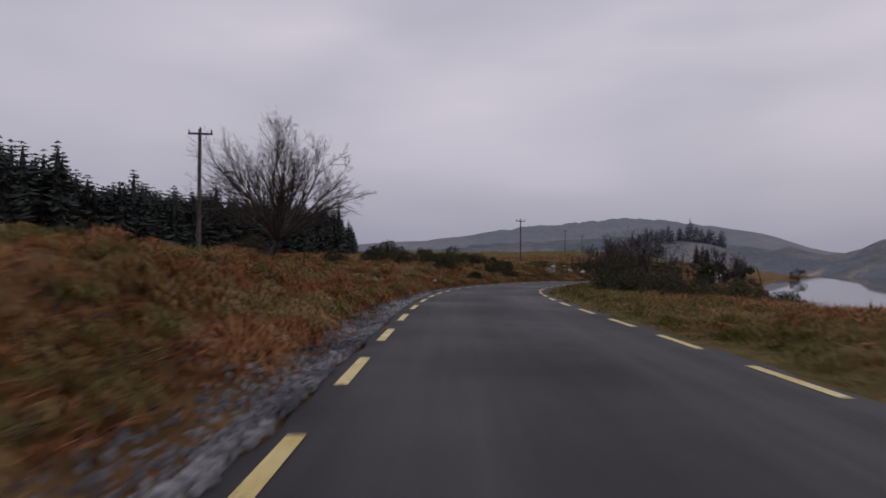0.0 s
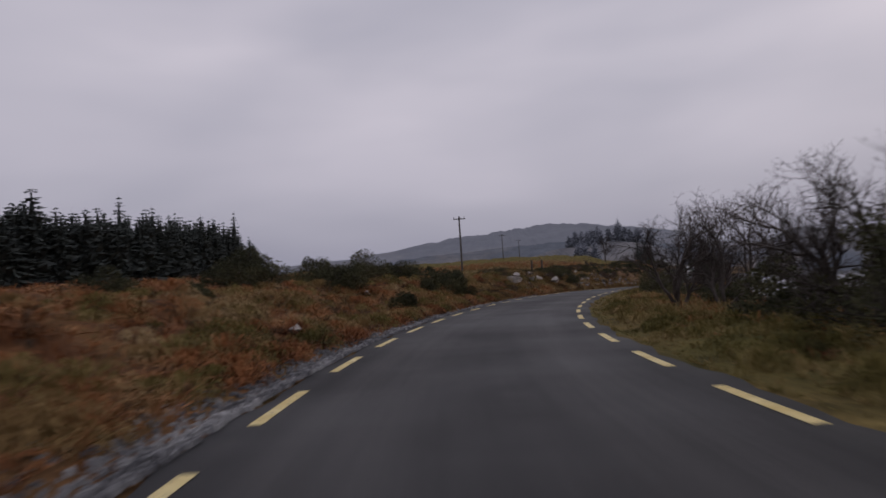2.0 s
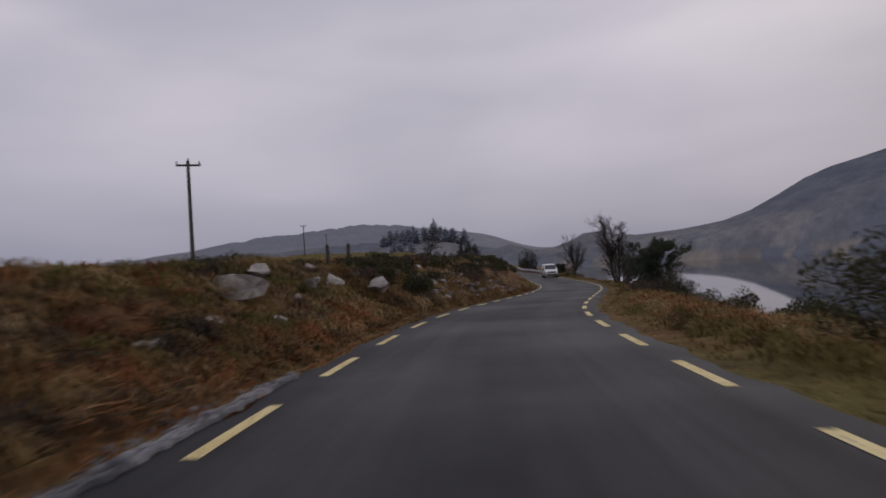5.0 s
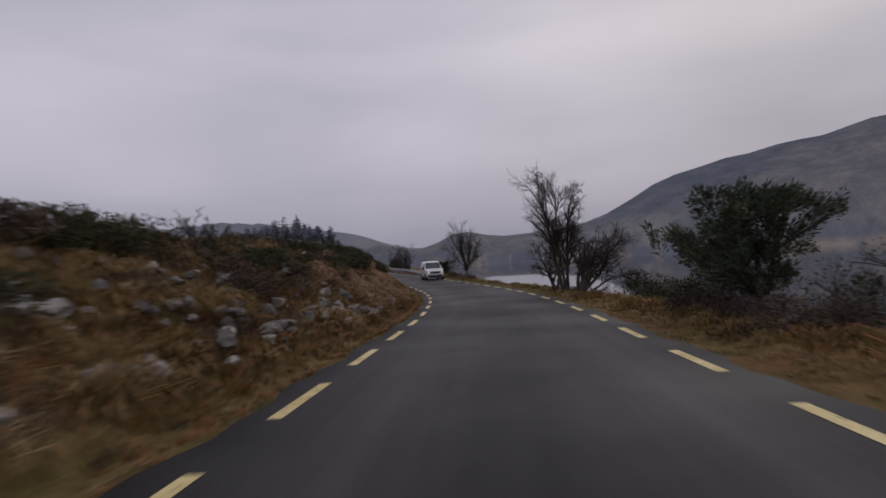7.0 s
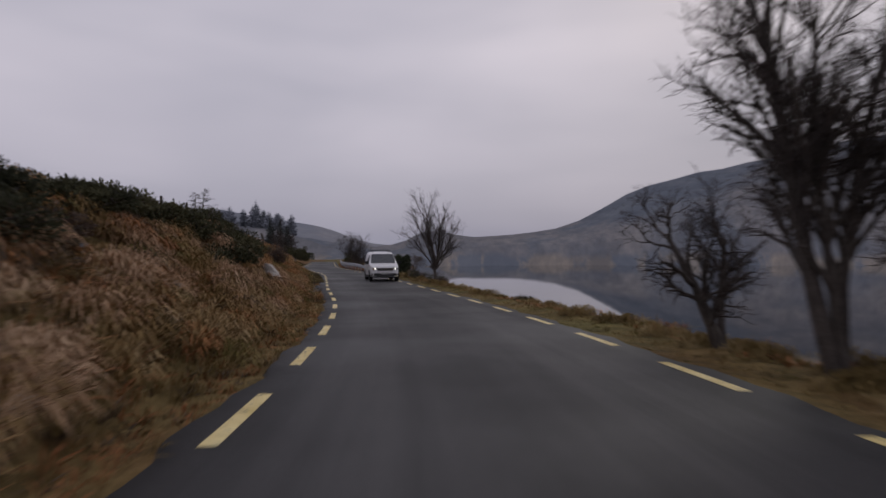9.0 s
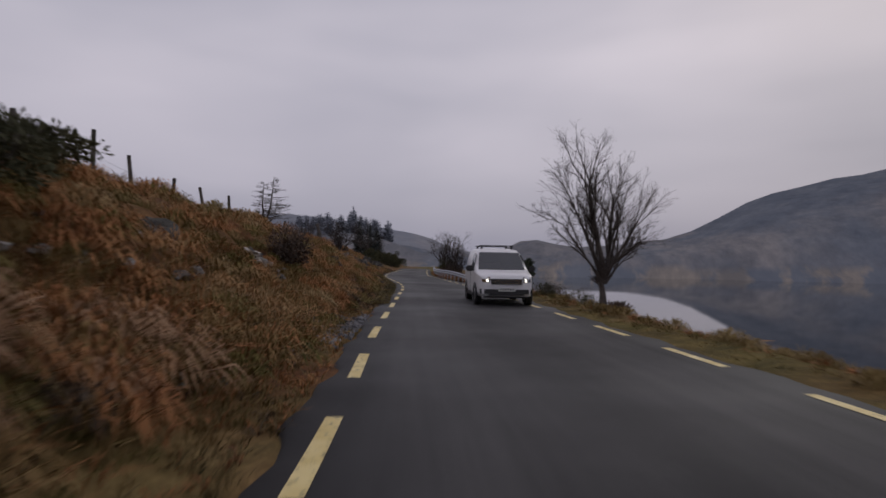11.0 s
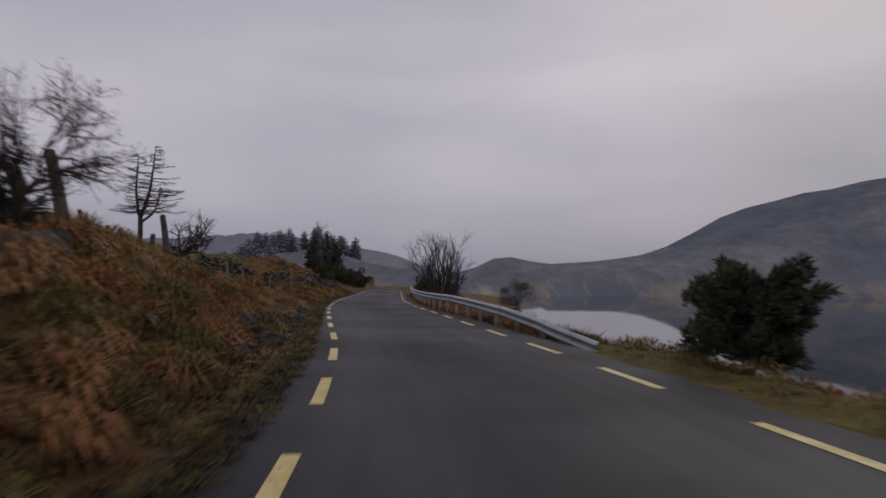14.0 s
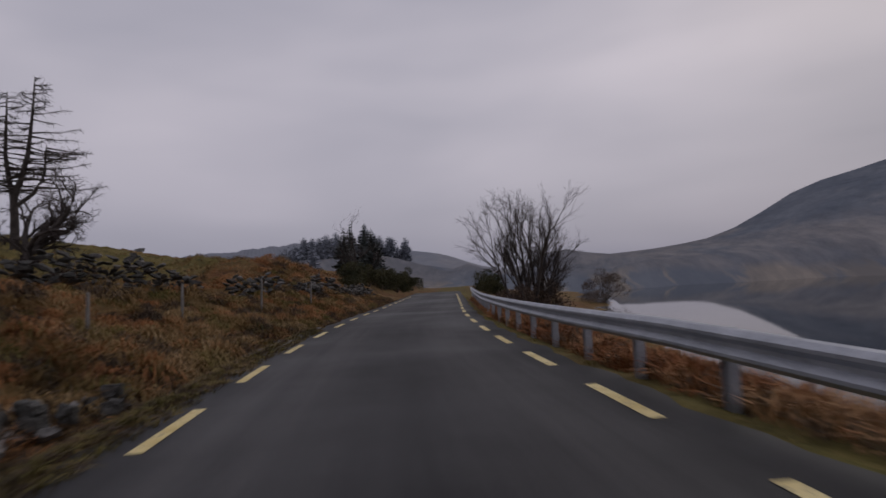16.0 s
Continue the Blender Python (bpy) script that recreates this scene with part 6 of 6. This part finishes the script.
x, y, z, s, d = (q[keep] for q in (x, y, z, s, d))
rust, straw, green = cover(x, y, s, d)
r_ = rng.uniform(0, 1, len(x)) < rust
blades("slope_bracken", x[r_], y[r_], z[r_], 0.45 * rng.uniform(0.5, 1.3, r_.sum()), 0.025, 7, 0.9, RUSTY, "rusty bracken on the slope to the lake", "bracken", 441)
blades("slope_grass", x[~r_], y[~r_], z[~r_], 0.45 * rng.uniform(0.5, 1.3, (~r_).sum()), 0.02, 7, 0.6, STRAW, "straw grass on the slope to the lake", "grass", 442)


# ---------------------------------------------------------------- van
def simple(name, colour, rough=0.5, metal=0.0, coat=0.0):
    m, nt, b = nodes_of(name)
    vec = coords(nt)
    dirt = noise_fac(nt, vec, 3.0, 5.0, 0.7)
    nt.links.new(mix(nt, ramp(nt, dirt, [(0.4, (0, 0, 0)), (0.8, (0.35, 0.35, 0.35))]), colour, tuple(0.55 * c + 0.03 for c in colour)), b.inputs["Base Color"])
    b.inputs["Roughness"].default_value, b.inputs["Metallic"].default_value = rough, metal
    b.inputs["Coat Weight"].default_value = coat
    return m


WHITE = simple("white_van_paint", (0.78, 0.78, 0.79), 0.35, 0, 0.4)
BLACK = simple("black_plastic", (0.02, 0.02, 0.021), 0.55)
CHROME = simple("chrome", (0.7, 0.7, 0.72), 0.15, 1.0)
TYRE = simple("tyre_rubber", (0.018, 0.018, 0.018), 0.8)
ALLOY = simple("steel_wheel", (0.35, 0.35, 0.36), 0.4, 0.7)
PLATE = simple("plate_white", (0.7, 0.7, 0.68), 0.5)


def dark_glass():
    m, nt, b = nodes_of("tinted_glass")
    b.inputs["Base Color"].default_value = (0.03, 0.034, 0.038, 1)
    b.inputs["Roughness"].default_value, b.inputs["Specular IOR Level"].default_value = 0.04, 0.9
    return m


def lit_lens():
    m, nt, b = nodes_of("headlamp_bulb")
    b.inputs["Emission Color"].default_value, b.inputs["Emission Strength"].default_value = (1.0, 0.93, 0.8, 1), 2.5
    return m


GLASS, BULB = dark_glass(), lit_lens()


def box(name, size, place, material, bevel=0.02, turn=(0, 0, 0)):
    bm = bmesh.new()
    bmesh.ops.create_cube(bm, size=1, matrix=Matrix.Diagonal((*size, 1)))
    if bevel:
        bmesh.ops.bevel(bm, geom=bm.edges[:], offset=bevel, segments=2, affect='EDGES')
    bm.transform(pose(*place, *turn))
    return bm_mesh(name, bm, material, smooth_shade=False)


def panel(name, corners, material, thick=0.012):
    """A flat or bent pane through rows of corners, with thickness along its normal."""
    bm = bmesh.new()
    rows = [[bm.verts.new(c) for c in row] for row in corners]
    for a, b in zip(rows, rows[1:]):
        for k in range(len(a) - 1):
            bm.faces.new((a[k], a[k + 1], b[k + 1], b[k]))
    bmesh.ops.recalc_face_normals(bm, faces=bm.faces[:])
    bmesh.ops.solidify(bm, geom=bm.faces[:], thickness=thick)
    return bm_mesh(name, bm, material)


def van_body():
    """Lofted shell: stations from nose to tail, each (x, roof height, half width low, half width at roof)."""
    stations = [(2.20, 0.80, 0.62, 0.52), (2.15, 0.93, 0.76, 0.66), (1.95, 1.00, 0.84, 0.74), (1.55, 1.05, 0.885, 0.78), (1.22, 1.10, 0.895, 0.80),
                (0.80, 1.42, 0.90, 0.74), (0.42, 1.70, 0.90, 0.69), (0.20, 1.79, 0.90, 0.68), (-0.4, 1.83, 0.90, 0.69), (-1.4, 1.84, 0.90, 0.69), (-2.0, 1.82, 0.89, 0.68), (-2.16, 1.74, 0.86, 0.66), (-2.20, 1.5, 0.84, 0.66)]
    bm = bmesh.new()
    rings = []
    for x, zt, w, wr in stations:
        belt = min(zt - 0.05, 1.06)
        half = [(w * 0.97, 0.30), (w, 0.45), (w, 0.80 if zt > 0.9 else zt * 0.85), (w - 0.01, belt - 0.02), (max(wr + 0.04, w - 0.17 * (zt - belt) / 0.78), zt - 0.11 if zt - 0.11 > belt else belt), (wr - 0.02, zt - 0.03), (wr - 0.14, zt), (wr * 0.4, zt + 0.012)]
        ring = [bm.verts.new((x, y, z)) for y, z in half] + [bm.verts.new((x, -y, z)) for y, z in half[::-1]]
        rings.append(ring)
    for a, b in zip(rings, rings[1:]):
        for k in range(len(a)):
            j = (k + 1) % len(a)
            bm.faces.new((a[k], a[j], b[j], b[k]))
    bm.faces.new(rings[0])
    bm.faces.new(rings[-1][::-1])
    bmesh.ops.recalc_face_normals(bm, faces=bm.faces[:])
    return bm_mesh("body", bm, WHITE, smooth_shade=True)


def ring_mesh(name, r0, r1, width, material, n=28):
    bm = bmesh.new()
    prof = [(r0, -width / 2), (r1 * 0.93, -width / 2), (r1, -width * 0.32), (r1, width * 0.32), (r1 * 0.93, width / 2), (r0, width / 2)]
    loops = [[bm.verts.new((r * math.cos(a), y, r * math.sin(a))) for r, y in prof] for a in np.arange(n) * 2 * np.pi / n]
    for k in range(n):
        a, b = loops[k], loops[(k + 1) % n]
        for q in range(len(prof)):
            j = (q + 1) % len(prof)
            bm.faces.new((a[q], a[j], b[j], b[q]))
    bmesh.ops.recalc_face_normals(bm, faces=bm.faces[:])
    return bm_mesh(name, bm, material, smooth_shade=False)


def build_van(s, d):
    x, y, z = on_road(s, d, 0.022)
    t = math.degrees(math.atan2(np.interp(s, ROAD_S, ROAD_T[:, 1]), np.interp(s, ROAD_S, ROAD_T[:, 0])))
    top = thing("van", (float(x), float(y), float(z)), "small white panel van with black bumper and roof bars", "van", turn=t + 180)
    body = part("body", van_body(), top)
    part("windscreen", panel("windscreen", [[(1.20, -0.76, 1.135), (1.26, 0, 1.135), (1.20, 0.76, 1.135)], [(0.86, -0.73, 1.42), (0.92, 0, 1.42), (0.86, 0.73, 1.42)], [(0.52, -0.66, 1.69), (0.57, 0, 1.69), (0.52, 0.66, 1.69)]], GLASS), top, "dark tinted windscreen")
    bumper = part("front_bumper", box("front_bumper", (0.34, 1.64, 0.40), (2.10, 0, 0.45), BLACK, 0.13), top, "black plastic front bumper")
    part("grille", box("grille", (0.06, 0.96, 0.17), (2.215, 0, 0.76), BLACK, 0.015), top, "black radiator grille")
    for z_ in (0.71, 0.76, 0.81):
        part("grille_bar", box("grille_bar", (0.02, 0.9, 0.012), (2.25, 0, z_), CHROME, 0), bumper)
    part("badge", tubes("badge", [(np.array([(2.24, 0, 0.80), (2.262, 0, 0.80)]), [0.075, 0.07], 20)], CHROME), top, "round chrome badge")
    plate = part("number_plate", box("number_plate", (0.02, 0.52, 0.115), (2.292, 0, 0.52), PLATE, 0.004), top, "white number plate")
    for k in range(6):
        part("plate_bar", box("plate_bar", (0.006, 0.045, 0.06), (2.305, -0.19 + 0.076 * k, 0.52), BLACK, 0), plate)
    part("lower_intake", box("lower_intake", (0.05, 1.1, 0.08), (2.27, 0, 0.37), BLACK, 0.01), top)
    for side in (-1, 1):
        lamp = part("headlamp", box("headlamp", (0.26, 0.36, 0.22), (2.075, 0.60 * side, 0.79), CHROME, 0.06, (0, 0, 22 * side)), top, "lit clear headlamp")
        part("bulb", tubes("bulb", [(np.array([(2.19, 0.58 * side, 0.79), (2.222, 0.58 * side, 0.79), (2.228, 0.58 * side, 0.79)]), [0.055, 0.05, 0.01], 14)], BULB), lamp)
        part("side_window", panel("side_window", [[(1.02, 0.905 * side, 1.10), (0.1, 0.908 * side, 1.10)], [(0.62, 0.80 * side, 1.50), (0.1, 0.80 * side, 1.55)], [(0.48, 0.75 * side, 1.62), (0.1, 0.755 * side, 1.66)]], GLASS), top, "dark tinted door window")
        mirror = part("wing_mirror", box("wing_mirror", (0.12, 0.22, 0.19), (0.98, 1.04 * side, 1.15), BLACK, 0.04), top, "black wing mirror")
        part("mirror_arm", box("mirror_arm", (0.06, 0.12, 0.05), (0.98, 0.92 * side, 1.09), BLACK, 0.01), mirror)
        part("sill", box("sill", (2.0, 0.06, 0.12), (-0.1, 0.885 * side, 0.30), BLACK, 0.02), top, "black sill strip")
        part("door_seam", box("door_seam", (0.012, 0.012, 0.78), (0.02, 0.9 * side, 0.72), BLACK, 0), body)
        for wx in (1.38, -1.32):
            wheel = part("wheel", ring_mesh("wheel", 0.2, 0.315, 0.2, TYRE), top)
            wheel.location = (wx, 0.80 * side, 0.315)
            rim = part("rim", ring_mesh("rim", 0.03, 0.205, 0.16, ALLOY, 20), wheel)
            part("wheel_arch", ring_mesh("wheel_arch", 0.33, 0.39, 0.06, BLACK), body).location = (wx, 0.885 * side, 0.33)
    for bx in (-0.05, -1.25):
        bar = part("roof_bar", box("roof_bar", (0.05, 1.2, 0.03), (bx, 0, 1.93), BLACK, 0.008), top, "black roof bar")
        for side in (-1, 1):
            part("bar_foot", box("bar_foot", (0.09, 0.06, 0.12), (bx, 0.52 * side, 1.87), BLACK, 0.01), bar)
    return top


build_van(140.2, -1.3)
